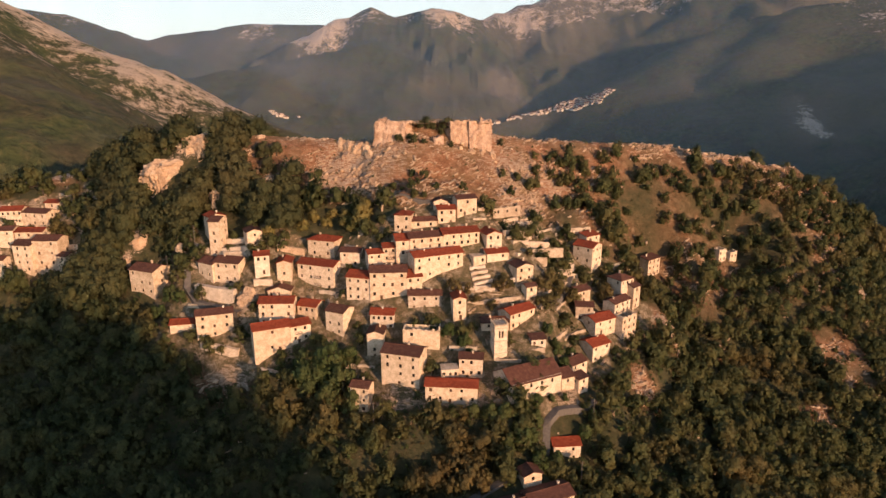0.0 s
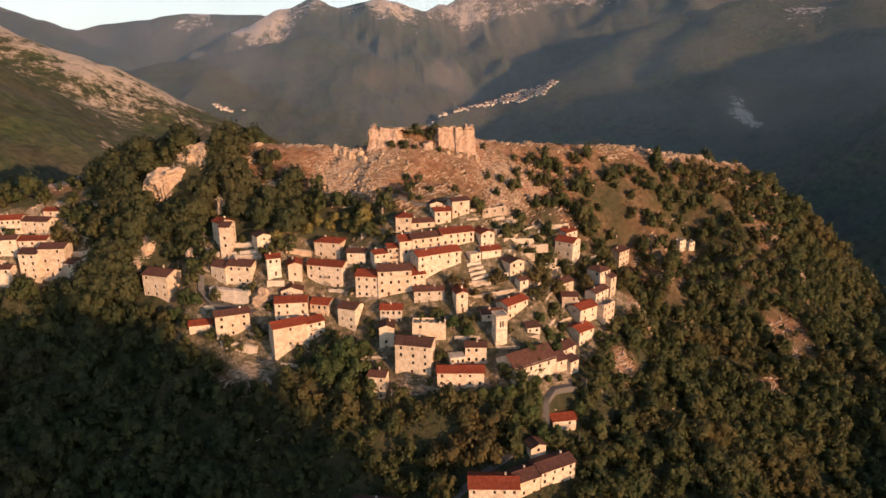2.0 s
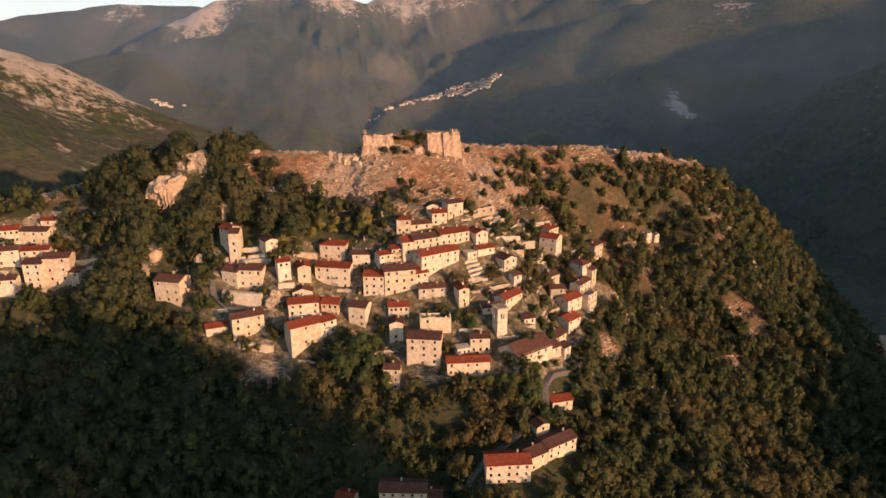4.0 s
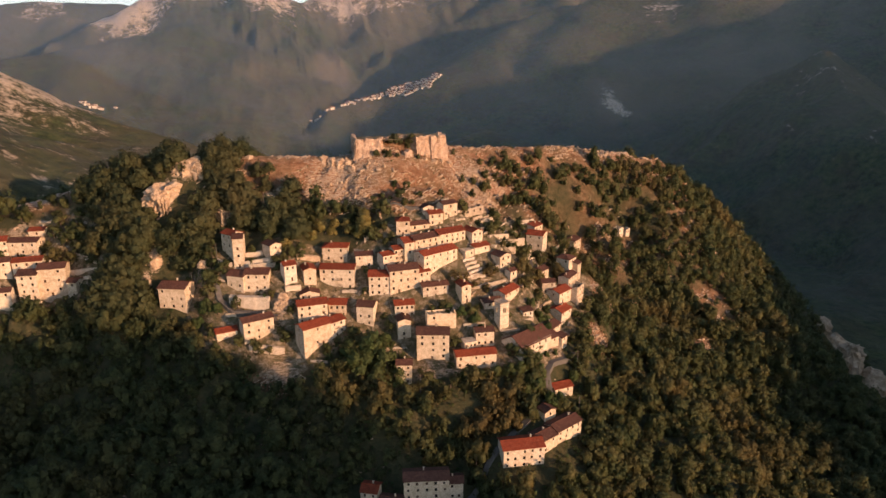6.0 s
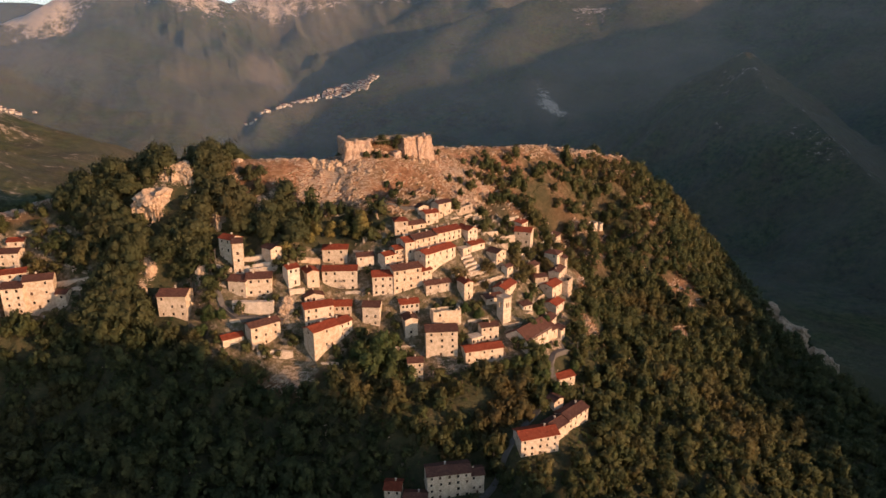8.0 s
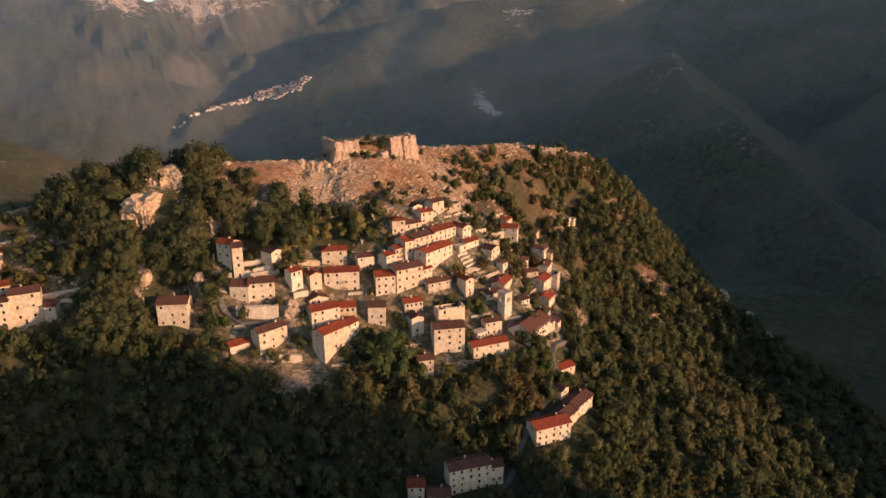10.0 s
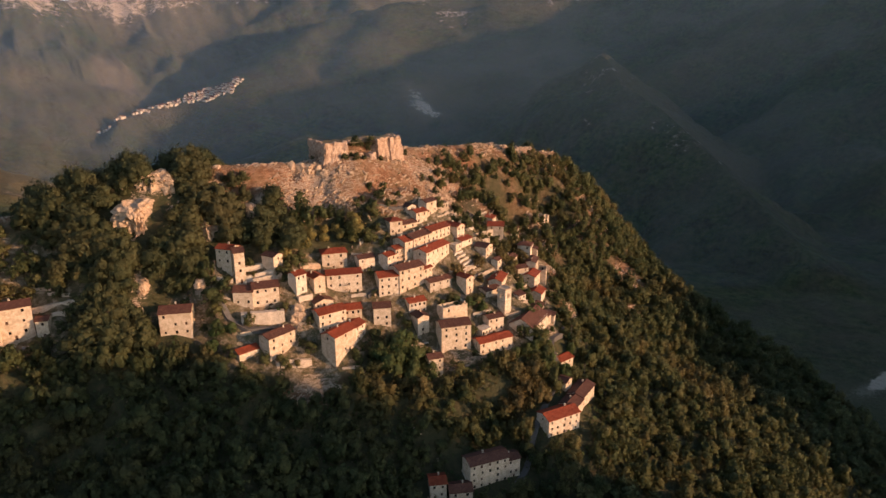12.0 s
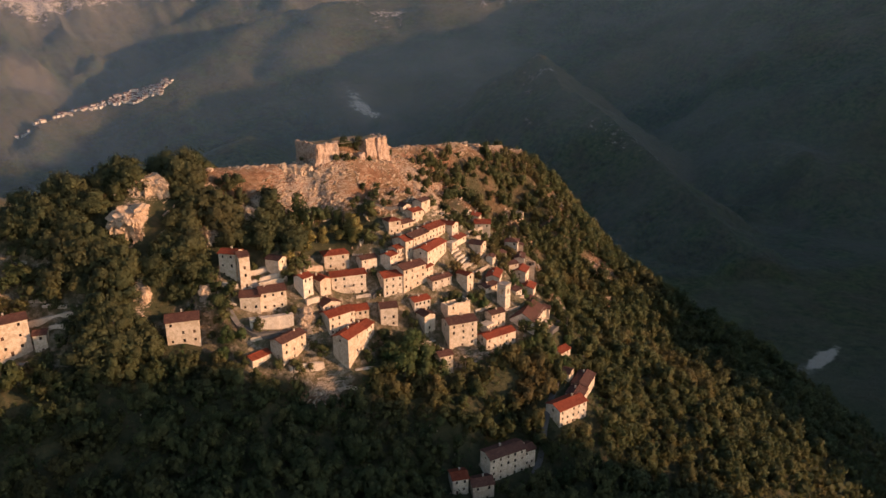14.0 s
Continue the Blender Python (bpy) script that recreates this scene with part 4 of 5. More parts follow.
# ---- castle ruin ----
def ruin_wall(parent, a, b, base, tall, thick, seed, gaps=0.2):
    """A broken curtain wall between two plan points: courses of masonry under a ragged top."""
    rng = random.Random(seed)
    length = math.dist(a, b)
    n = max(4, int(length / 0.8))
    e = (Vector(b) - Vector(a)).normalized()
    out = Vector((e.y, -e.x))
    bm = bmesh.new()
    tops, h = [], tall
    for k in range(n + 1):
        h += rng.uniform(-0.5, 0.5) + (tall - h) * 0.3
        tops.append(max(tall * 0.4, h - (rng.uniform(0.6, 2.2) if rng.random() < gaps * 0.6 else 0)))
    levels = 14
    grids = []
    for side in (0, 1):
        grid = []
        for k in range(n + 1):
            p = Vector(a) + e * (length * k / n)
            col = []
            for j in range(levels + 1):
                z = -5 + (tops[k] + 5) * j / levels
                batter = 1.3 * (1 - j / levels) + rng.uniform(-0.22, 0.22) + 1.3 * noise.noise(Vector((p.x * 0.22, p.y * 0.22, z * 0.2 + seed))) - 1.1 * max(0.0, noise.noise(Vector((p.x * 0.5, p.y * 0.5, z * 0.45 + seed))))
                q = p + out * (batter if side == 0 else -thick + rng.uniform(-0.1, 0.1))
                col.append(bm.verts.new((q.x, q.y, base + z)))
            grid.append(col)
        grids.append(grid)
    f, r = grids
    for k in range(n):
        for j in range(levels):
            bm.faces.new((f[k][j], f[k + 1][j], f[k + 1][j + 1], f[k][j + 1]))
            bm.faces.new((r[k + 1][j], r[k][j], r[k][j + 1], r[k + 1][j + 1]))
        bm.faces.new((f[k][-1], f[k + 1][-1], r[k + 1][-1], r[k][-1]))
    for k in (0, n):
        for j in range(levels):
            q = (f[k][j], r[k][j], r[k][j + 1], f[k][j + 1])
            bm.faces.new(q if k else q[::-1])
    ob = part("curtain_wall", bm, CASTLE, parent)
    ob.matrix_parent_inverse = parent.matrix_world.inverted()
    return ob


castle = empty("castle_ruin", pose(-5, 315, 164))
tagged(castle, "ruined pale stone castle with broken curtain walls on the hilltop", "castle ruin")
bpy.context.view_layer.update()
ruin_wall(castle, (-32, 308), (-18, 310), 165, 11.4, 1.6, 1, 0.02)
ruin_wall(castle, (-18.2, 310.6), (-14.5, 319.5), 166, 10.0, 1.5, 2, 0.15)
ruin_wall(castle, (-14.5, 319.5), (-2, 322.5), 167, 8.6, 1.5, 3, 0.35)
ruin_wall(castle, (-2, 322.4), (4, 316.0), 167, 8.8, 1.5, 12, 0.2)
ruin_wall(castle, (3.6, 314.8), (13, 317.2), 165.5, 10.6, 1.6, 4, 0.02)
ruin_wall(castle, (12.6, 316.2), (23.4, 321.3), 164.5, 11.0, 2.2, 10, 0.08)
ruin_wall(castle, (22.5, 322.5), (25, 340), 165, 10.0, 1.5, 5, 0.3)
ruin_wall(castle, (-30, 334), (-32.4, 308.2), 164, 12.2, 1.5, 6, 0.15)
ruin_wall(castle, (25, 340), (-30, 334), 164, 9.0, 1.5, 7, 0.3)
ruin_wall(castle, (-4.5, 309.5), (0.5, 310.8), 163, 6.2, 4.0, 8, 0.1)
ruin_wall(castle, (18.5, 322.0), (20.2, 323.0), 166, 11.6, 1.4, 9, 0.3)



def courtyard(parent, corners, base):
    """Grass-grown rubble that fills the ruin up to near its wall tops."""
    bm, grid, n = bmesh.new(), [], 14
    a, b, c, d = (Vector(p) for p in corners)
    for j in range(n + 1):
        row = []
        for i in range(n + 1):
            p = a.lerp(b, i / n).lerp(d.lerp(c, i / n), j / n)
            row.append(bm.verts.new((p.x, p.y, base + 1.3 * noise.noise(Vector((p.x * 0.16, p.y * 0.16, 3.0))) + 0.5 * noise.noise(Vector((p.x * 0.6, p.y * 0.6, 7.0))))))
        grid.append(row)
    for j in range(n):
        for i in range(n):
            bm.faces.new((grid[j][i], grid[j][i + 1], grid[j + 1][i + 1], grid[j + 1][i]))
    ob = part("courtyard", bm, COURT, parent, "dry grass over rubble")
    ob.matrix_parent_inverse = parent.matrix_world.inverted()


courtyard(castle, ((-31, 309.8), (22.5, 318.5), (24, 338), (-29, 333)), 174.6)


# ---- garden and terrace walls ----
def garden_wall(label, a, b, za, zb, tall=1.6, thick=0.5):
    rng = random.Random(label + str(a))
    length = math.dist(a, b)
    n = max(4, int(length / 1.2))
    e = (Vector(b) - Vector(a)).normalized()
    out = Vector((e.y, -e.x))
    bm, prev = bmesh.new(), None
    for k in range(n + 1):
        p = Vector(a) + e * (length * k / n) + out * rng.uniform(-0.12, 0.12)
        z = za + (zb - za) * k / n
        t = tall + rng.uniform(-0.2, 0.25)
        ring = [bm.verts.new((q.x, q.y, zz)) for q, zz in ((p + out * 0.25, z - 2.5), (p, z + t), (p - out * thick, z + t + rng.uniform(-0.1, 0.1)), (p - out * thick, z - 2.5))]
        if prev:
            for j in range(4):
                bm.faces.new((prev[j], ring[j], ring[(j + 1) % 4], prev[(j + 1) % 4]))
        else:
            bm.faces.new(ring)
        prev = ring
    bm.faces.new(prev[::-1])
    ob = part("garden_wall", bm, RUBBLE)
    tagged(ob, label, "wall", "garden and terrace walls")


for k in range(6):
    t = k / 5
    garden_wall("pale stone terrace wall of stepped gardens", (12.4 + 1.4 * t, 248.4 - 8.2 * t), (21.6 + 1.8 * t, 249.4 - 7.2 * t), 118.6 - 5.9 * t, 118.6 - 5.9 * t, 1.15, 1.0)
    FOOTINGS += [(14.5 + 1.4 * t, 247.7 - 8.2 * t, 118.2 - 5.9 * t), (20.5 + 1.6 * t, 248.4 - 7.4 * t, 118.2 - 5.9 * t)]
garden_wall("long retaining wall along the lane", (9.5, 236.6), (31, 240.6), 110.6, 111.6, 1.8)
garden_wall("retaining wall of a lower garden", (-91, 228.5), (-74, 229.5), 89.0, 89.6, 3.2)
FOOTINGS += [(-92, 226.5, 88.0), (-86, 226.8, 88.0), (-80, 227.2, 88.4), (-74, 227, 88.8), (-84, 221, 85.0), (-77, 221, 86.0)]
garden_wall("low wall beside a yard", (-74, 229.5), (-69, 223), 91, 93.5, 1.6)
garden_wall("stone retaining wall above the church", (24.5, 218.8), (38, 220.8), 96.5, 97.5, 2.8)
garden_wall("broken terrace wall under the castle slope", (30, 262), (52, 268), 125, 124, 1.6)
garden_wall("broken terrace wall above the lane", (28, 257), (44, 261), 123, 122, 1.3)
garden_wall("terrace wall below the castle", (-24, 276), (6, 282), 143, 146, 1.2)
garden_wall("terrace wall below the upper houses", (-36, 264), (-21, 268), 133, 137, 1.4)
garden_wall("stone wall of a path", (38, 250), (58, 272), 116, 116, 1.2)
garden_wall("terrace wall of the west quarter", (-188, 300), (-166, 296), 124, 122, 1.4)
garden_wall("terrace wall of the west quarter slope", (-182, 316), (-150, 308), 134, 136, 1.4)
garden_wall("rough wall beside tower houses", (-112, 262), (-103, 258), 119, 117, 3.0)
garden_wall("retaining wall under tower houses", (-92, 259), (-78, 258), 124, 124.5, 2.4)


# ---- the ground ----
def stepped(lo, a, b, hi, fine, grow):
    mid = list(np.arange(a, b + 1e-6, fine))
    left, s = [a], fine
    while left[-1] > lo:
        s *= grow
        left.append(left[-1] - s)
    right, s = [mid[-1]], fine
    while right[-1] < hi:
        s *= grow
        right.append(right[-1] + s)
    return np.array(left[:0:-1] + mid + right[1:])


VILLAGE = [(-110, 232), (-70, 219), (-45, 226), (-36, 203), (12, 200), (45, 203), (60, 225), (88, 248), (90, 268), (74, 295), (40, 292), (0, 276),
           (-30, 266), (-60, 266), (-82, 268), (-108, 275), (-135, 262), (-112, 250)]
WEST = [(-232, 272), (-168, 270), (-148, 280), (-158, 296), (-176, 318), (-232, 322)]


def within(x, y, outline):
    """Which points lie inside a plan outline, its edge wavering by a few metres."""
    x, y = x + 9 * fbm(x, y, 14.0, 3, 51), y + 9 * fbm(x, y, 14.0, 3, 57)
    inside = np.zeros(x.shape, bool)
    for (ax, ay), (bx, by) in zip(outline, outline[1:] + outline[:1]):
        crossed = ((ay > y) != (by > y)) & (x < (bx - ax) * (y - ay) / (by - ay + 1e-12) + ax)
        inside ^= crossed
    return inside


PATCHES = [(216, 336, 19, 22), (206, 372, 16, 8), (128, 274, 11, 7), (140, 337, 9, 5), (192, 286, 12, 13), (165, 252, 10, 8), (78, 228, 7, 6), (98, 262, 6, 7)]
OUTCROPS = [(-130, 300, 9.5), (-117, 310, 8), (-80, 293, 5), (-73, 296, 4), (-135, 277, 4), (-139, 271, 3), (-102, 290, 6), (-152, 318, 3.6), (-168, 326, 3.2), (-40, 311, 4),
            (-112, 268, 3), (-78.5, 243, 3.5), (-146, 305, 3.4)]


def east_slope(x, y, d, side):
    """The thinly wooded, reddish slope between the castle and the eastern brow."""
    return np.clip((x - 34) / 25, 0, 1) * np.clip((250 - x) / 30, 0, 1) * np.clip((84 - d) / 25, 0, 1) * (side > 0)


def cover(x, y):
    """How bare (dry grass), how stony and how distant the ground is."""
    d, top, side = crest(x, y, HILL)
    wob = fbm(x, y, 30.0, 4, 40) * 26
    away = np.hypot((x - 60) / 1.5, y - 250)
    near = away < 300
    reach = np.interp(x, [-330, -160, -125, -100, -70, -40, -30, 40, 100, 160, 220, 260], [4, 4, 5, 14, 24, 44, 56, 52, 28, 20, 10, 2])
    bare = np.clip((reach - d + wob * 0.8) / 10.0, 0, 1) * near
    built = within(x, y, VILLAGE) | within(x, y, WEST)
    bare = np.where(built, np.clip(0.34 + 0.9 * fbm(x, y, 16.0, 3, 83), 0.1, 0.8), bare)
    for px, py, rx, ry in PATCHES:
        bare = np.maximum(bare, np.clip(1.35 - np.hypot((x - px) / rx, (y - py) / ry) + wob / 25, 0, 1) * 0.9)
    slabs = sum(np.clip(1.2 - np.hypot((x - px) / rx, (y - py) / ry) + wob / 25, 0, 1) for px, py, rx, ry in PATCHES)
    field = np.clip(1.3 - np.hypot((x + 82) / 14, (y - 222) / 8), 0, 1) * 0.9
    bare = np.maximum(bare, field)
    east = np.clip(1.2 - np.hypot((x - 205) / 38, (y - 345) / 34) + wob / 30, 0, 1) * near
    crag = np.clip((16 - np.abs(d - 20)) / 14, 0, 1) * near * (x > -60) * (x < 60)
    rocks = sum(np.exp(-((x - ox) ** 2 + (y - oy) ** 2) / (0.6 * r * r)) for ox, oy, r in OUTCROPS)
    cliff = np.clip(1.3 - np.hypot((x - 425) / 40, (y - 372) / 22), 0, 1)
    stone = -0.10 + 0.21 * bare + 0.03 * built + 0.09 * crag + 0.10 * np.clip(1 - d / 9, 0, 1) * near + 0.06 * east + 0.5 * np.clip(rocks, 0, 1) + 0.4 * cliff + 0.12 * np.clip(slabs, 0, 1) + 0.26 * fbm(x, y, 40.0, 3, 71)
    bare = np.maximum(bare, east * 0.3)
    bare = np.maximum(bare, east_slope(x, y, d, side) * np.clip(0.42 + 1.3 * fbm(x, y, 24.0, 3, 87), 0.1, 0.9) * ~built)
    distant = np.clip((away - 330) / 80, 0, 1)
    high = sum(np.exp(-(crest(x, y, line)[0] / w) ** 2) * k for (_, _, line), w, k in zip(RANGES_AND_CASTER, (330, 300, 60, 90, 520, 240, 150, 60, 60), (0.20, 0.38, 0.0, 0.06, 0.33, 0.14, 0.21, 0.0, 0.0)))
    quarry = np.exp(-(((x - 1195) / 62) ** 2 + ((y - 2085) / 130) ** 2)) * (1 + 1.5 * fbm(x, y, 90.0, 3, 63))
    scar = np.exp(-(((x - 690) / 70) ** 2 + ((y - 270) / 12) ** 2)) + np.exp(-(((x - 640) / 30) ** 2 + ((y - 414) / 9) ** 2))
    stone = np.where(distant > 0, high + 0.45 * scar + 0.42 * np.clip(quarry, 0, 1) + 0.25 * fbm(x, y, 240.0, 4, 61), stone)
    # Bare meadow patch; its pale tone also stands in for sunlight on it.
    lit_meadow = np.exp(-(((x - 290) / 75) ** 2 + ((y - 3230) / 210) ** 2) ** 2)
    bare = np.where(distant > 0, np.clip(high * 1.2 - 0.15 + 1.3 * fbm(x, y, 700.0, 4, 62) + 1.6 * quarry + lit_meadow, 0, 0.9), bare)
    return bare, stone, distant


xs = stepped(-3300, -262, 270, 3000, 1.6, 1.023)
ys = stepped(-1500, 95, 402, 4800, 1.6, 1.022)
gx, gy = np.meshgrid(xs, ys)
gz = land(gx.ravel(), gy.ravel())
bare_f, stone_f, distant_f = cover(gx.ravel(), gy.ravel())
crags = np.clip(stone_f - 0.02, 0, 0.4) * 2.2 * (1 - distant_f)
relief = np.clip(bare_f, 0, 1) * (1 - distant_f) * (1 - 0.8 * (within(gx.ravel(), gy.ravel(), VILLAGE) | within(gx.ravel(), gy.ravel(), WEST)))
gz = gz + relief * (1.1 - 3.6 * np.abs(fbm(gx.ravel() * 0.8, gy.ravel() + gx.ravel() * 0.25, 8.0, 4, 177, 0.62)))
gz = gz + crags * (np.abs(fbm(gx.ravel(), gy.ravel(), 9.0, 4, 77, 0.6)) * 6.0 - 0.8)
nx, ny = len(xs), len(ys)
idx = np.arange(nx * ny).reshape(ny, nx)
faces = np.stack([idx[:-1, :-1], idx[:-1, 1:], idx[1:, 1:], idx[1:, :-1]], -1).reshape(-1, 4)
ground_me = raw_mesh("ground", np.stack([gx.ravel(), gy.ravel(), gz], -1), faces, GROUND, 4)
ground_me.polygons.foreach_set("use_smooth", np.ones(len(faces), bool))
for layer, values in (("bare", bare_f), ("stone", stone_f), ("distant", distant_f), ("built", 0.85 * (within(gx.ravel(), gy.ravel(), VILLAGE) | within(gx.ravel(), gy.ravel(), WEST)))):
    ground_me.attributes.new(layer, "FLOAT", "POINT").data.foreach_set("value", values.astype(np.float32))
tagged(new("ground", ground_me), "wooded hill with dry grass, limestone, far mountain ranges and an unseen shading ridge", "ground", kind="structure")


def mist_layer(reach):
    """A wide upright sheet that stands in for haze across the valleys north-east of the hill."""
    across, out = Vector((0.819, -0.574)), Vector((0.574, 0.819))
    along = np.arange(-4000.0, 3401.0, 200.0)
    x, y = reach * out.x + across.x * along, 250 + reach * out.y + across.y * along
    levels = np.linspace(-220, 1000, 5)
    verts = np.stack([np.tile(x, 5), np.tile(y, 5), np.repeat(levels, len(x))], -1)
    k = np.arange(len(verts)).reshape(5, len(x))
    sides = np.stack([k[:-1, :-1], k[:-1, 1:], k[1:, 1:], k[1:, :-1]], -1).reshape(-1, 4)
    tagged(new("mist", raw_mesh("mist", verts, sides, HAZE, 4)), "thin blue sheet standing in for haze over the valleys", "mist", kind="stuff")


for _r in (750, 1250, 1800, 2400, 3100):
    mist_layer(_r)


def ground_at(x, y):
    """Heights on the ground's own mesh."""
    x, y = np.atleast_1d(x), np.atleast_1d(y)
    i = np.clip(np.searchsorted(xs, x) - 1, 0, nx - 2)
    j = np.clip(np.searchsorted(ys, y) - 1, 0, ny - 2)
    u, v = (x - xs[i]) / (xs[i + 1] - xs[i]), (y - ys[j]) / (ys[j + 1] - ys[j])
    g = gz.reshape(ny, nx)
    return (g[j, i] * (1 - u) + g[j, i + 1] * u) * (1 - v) + (g[j + 1, i] * (1 - u) + g[j + 1, i + 1] * u) * v


# ---- trees ----
def crown_arrays(rng, lobes, leaves, size=0.95, flat=0.85, masses=0):
    """A crown one unit wide in radius: inner masses and many leaf clumps round them, as quads, with the normals of a soft rounded crown."""
    verts, faces, normals = [], [], []
    centres = []
    heart = Vector((0, 0, 0.75 * flat))
    for k in range(lobes):
        a = rng.uniform(0, 2 * math.pi)
        high = rng.uniform(0, 1)
        r = math.sqrt(rng.uniform(0.05, 1)) * (0.74 - 0.42 * high * high)
        centres.append((Vector((math.cos(a) * r, math.sin(a) * r, (0.3 + 1.15 * high) * flat)), rng.uniform(0.22, 0.46)))
    for c, s in centres[:masses or lobes]:
        base = len(verts)
        for sx, sy, sz in ((-1, -1, -1), (1, -1, -1), (1, 1, -1), (-1, 1, -1), (-1, -1, 1), (1, -1, 1), (1, 1, 1), (-1, 1, 1)):
            out = Vector((sx, sy, sz)).normalized()
            q = out * s * rng.uniform(0.72, 1.0)
            verts.append(c + Vector((q.x, q.y, q.z * flat)))
            normals.append((out * 0.6 + (verts[-1] - heart).normalized() * 0.6).normalized())
        for f in ((3, 2, 1, 0), (4, 5, 6, 7), (0, 1, 5, 4), (1, 2, 6, 5), (2, 3, 7, 6), (3, 0, 4, 7)):
            faces.append([base + i for i in f])
    for k in range(leaves):
        c, s = centres[k % lobes]
        n = Vector((rng.gauss(0, 1), rng.gauss(0, 1), rng.gauss(0.3, 1))).normalized()
        p = c + Vector((n.x * s, n.y * s, n.z * s * flat)) * rng.uniform(0.78, 1.28)
        soft = (n * 0.55 + (p - heart).normalized() * 0.6 + Vector((rng.gauss(0, 0.38), rng.gauss(0, 0.38), rng.gauss(0.1, 0.38)))).normalized()
        n = (n + Vector((rng.gauss(0, 0.35), rng.gauss(0, 0.35), rng.gauss(0.15, 0.35)))).normalized()
        u = n.orthogonal().normalized()
        u.rotate(Matrix.Rotation(rng.uniform(0, 6.28), 3, n))
        v = n.cross(u)
        q = size * rng.uniform(0.12, 0.25)
        base = len(verts)
        verts += [p + u * q * rng.uniform(0.7, 1.3), p + v * q * rng.uniform(0.5, 1.1), p - u * q * rng.uniform(0.7, 1.3), p - v * q * rng.uniform(0.5, 1.1)]
        normals += [soft] * 4
        faces.append([base, base + 1, base + 2, base + 3])
    return np.array([tuple(v) for v in verts]), np.array(faces), np.array([tuple(v) for v in normals])


def softened(me, normals):
    """Gives a mesh its own point normals."""
    me.attributes.new("custom_normal", "FLOAT_VECTOR", "POINT").data.foreach_set("vector", np.ascontiguousarray(normals, np.float32).ravel())
    return me


crown_rng = random.Random(11)
FULL = [crown_arrays(crown_rng, 13, 190, 0.70, crown_rng.uniform(0.75, 1.1), 7) for _ in range(10)]
BROAD = [crown_arrays(crown_rng, 26, 480, 0.40, 0.80, 16) for _ in range(5)]
LIGHT = [crown_arrays(crown_rng, 5, 30, 1.15, 0.9, 2) for _ in range(5)]


def free_of_houses(x, y, margin):
    ok = np.ones(x.shape, bool)
    for ob in HOUSES:
        m = ob.matrix_world
        w, dp = ob["size"]
        c, s = m[0][0], m[1][0]
        dx, dy = x - m.translation.x, y - m.translation.y
        u, v = dx * c + dy * s, -dx * s + dy * c
        ok &= ~((u > -margin) & (u < w + margin) & (v > -margin * 1.6) & (v < dp + margin))
    return ok


def tree_sites():
    rng = np.random.default_rng(4)
    step = 5.7
    gxx, gyy = np.meshgrid(np.arange(-300, 470, step), np.arange(60, 445, step))
    x, y = gxx.ravel() + rng.uniform(-2.5, 2.5, gxx.size), gyy.ravel() + rng.uniform(-2.5, 2.5, gxx.size)
    x, y = np.append(x, rng.uniform(-176, -66, 330)), np.append(y, rng.uniform(252, 332, 330))
    d, _, side = crest(x, y, HILL)
    bare, _, _ = cover(x, y)
    inside = within(x, y, VILLAGE) | within(x, y, WEST)
    oaks = (x > -172) & (x < -66) & (d < 60) & ~inside
    keep = np.where(bare > 0.5, np.where(x > 60, 0.16, 0.05), 0.95)
    thin = east_slope(x, y, d, side)
    clump = fbm(x, y, 26.0, 2, 133)
    keep = np.where(thin > 0.3, np.clip(1.05 + 1.3 * clump - 0.3 * np.clip((24 - d) / 12, 0, 1), 0.35, 0.97), keep)
    keep = np.where((x > 15) & (x < 215) & (d < 11 + 12 * fbm(x, y, 20.0, 2, 97)), 0.02, keep)
    keep = np.where(oaks & (bare < 0.6), 0.97, keep)
    keep = np.where((x > -66) & (x < -8) & (d > 36) & (d < 62) & ~inside, 0.9, keep)
    keep = np.where(inside, 0.8, keep)
    rocks = sum(np.exp(-((x - ox) ** 2 + (y - oy + 0.5 * r) ** 2) / (1.5 * r * r)) for ox, oy, r in OUTCROPS)
    keep = np.where(rocks > 0.42, 0.06, keep)
    keep = np.where((np.hypot((x + 82) / 13, (y - 222) / 7) < 1) | (np.hypot((x - 428) / 44, (y - 362) / 24) < 1) | (np.hypot(x - 21, y - 211) < 7), 0.0, keep)
    keep = np.where(((side < 0) & (d > np.where(x > 120, 26, 14))) | (y > 440), 0.0, keep)
    keep = np.where(y < np.interp(x, [-300, -200, -100, 0, 90, 150, 300], [205, 185, 155, 120, 85, 70, 60]), 0.0, keep)
    size = (3.0 + 3.6 * rng.uniform(0, 1, x.shape) ** 1.4) * np.where((bare > 0.5) & ~inside, np.where(thin > 0.3, 0.92, 0.5), 1.0) * np.where(inside, 0.8, 1.0) * np.where(oaks, 1.42, 1.0)
    ok = (rng.uniform(0, 1, x.shape) < keep) & free_of_houses(x, y, np.where(inside, size * 0.5, size * 0.75 + 0.3))
    x, y, size, oaks, inside = x[ok], y[ok], size[ok], oaks[ok], inside[ok]
    return x, y, ground_at(x, y), size, oaks, inside, rng.uniform(0, 6.283, x.shape), rng.uniform(0, 1, x.shape)


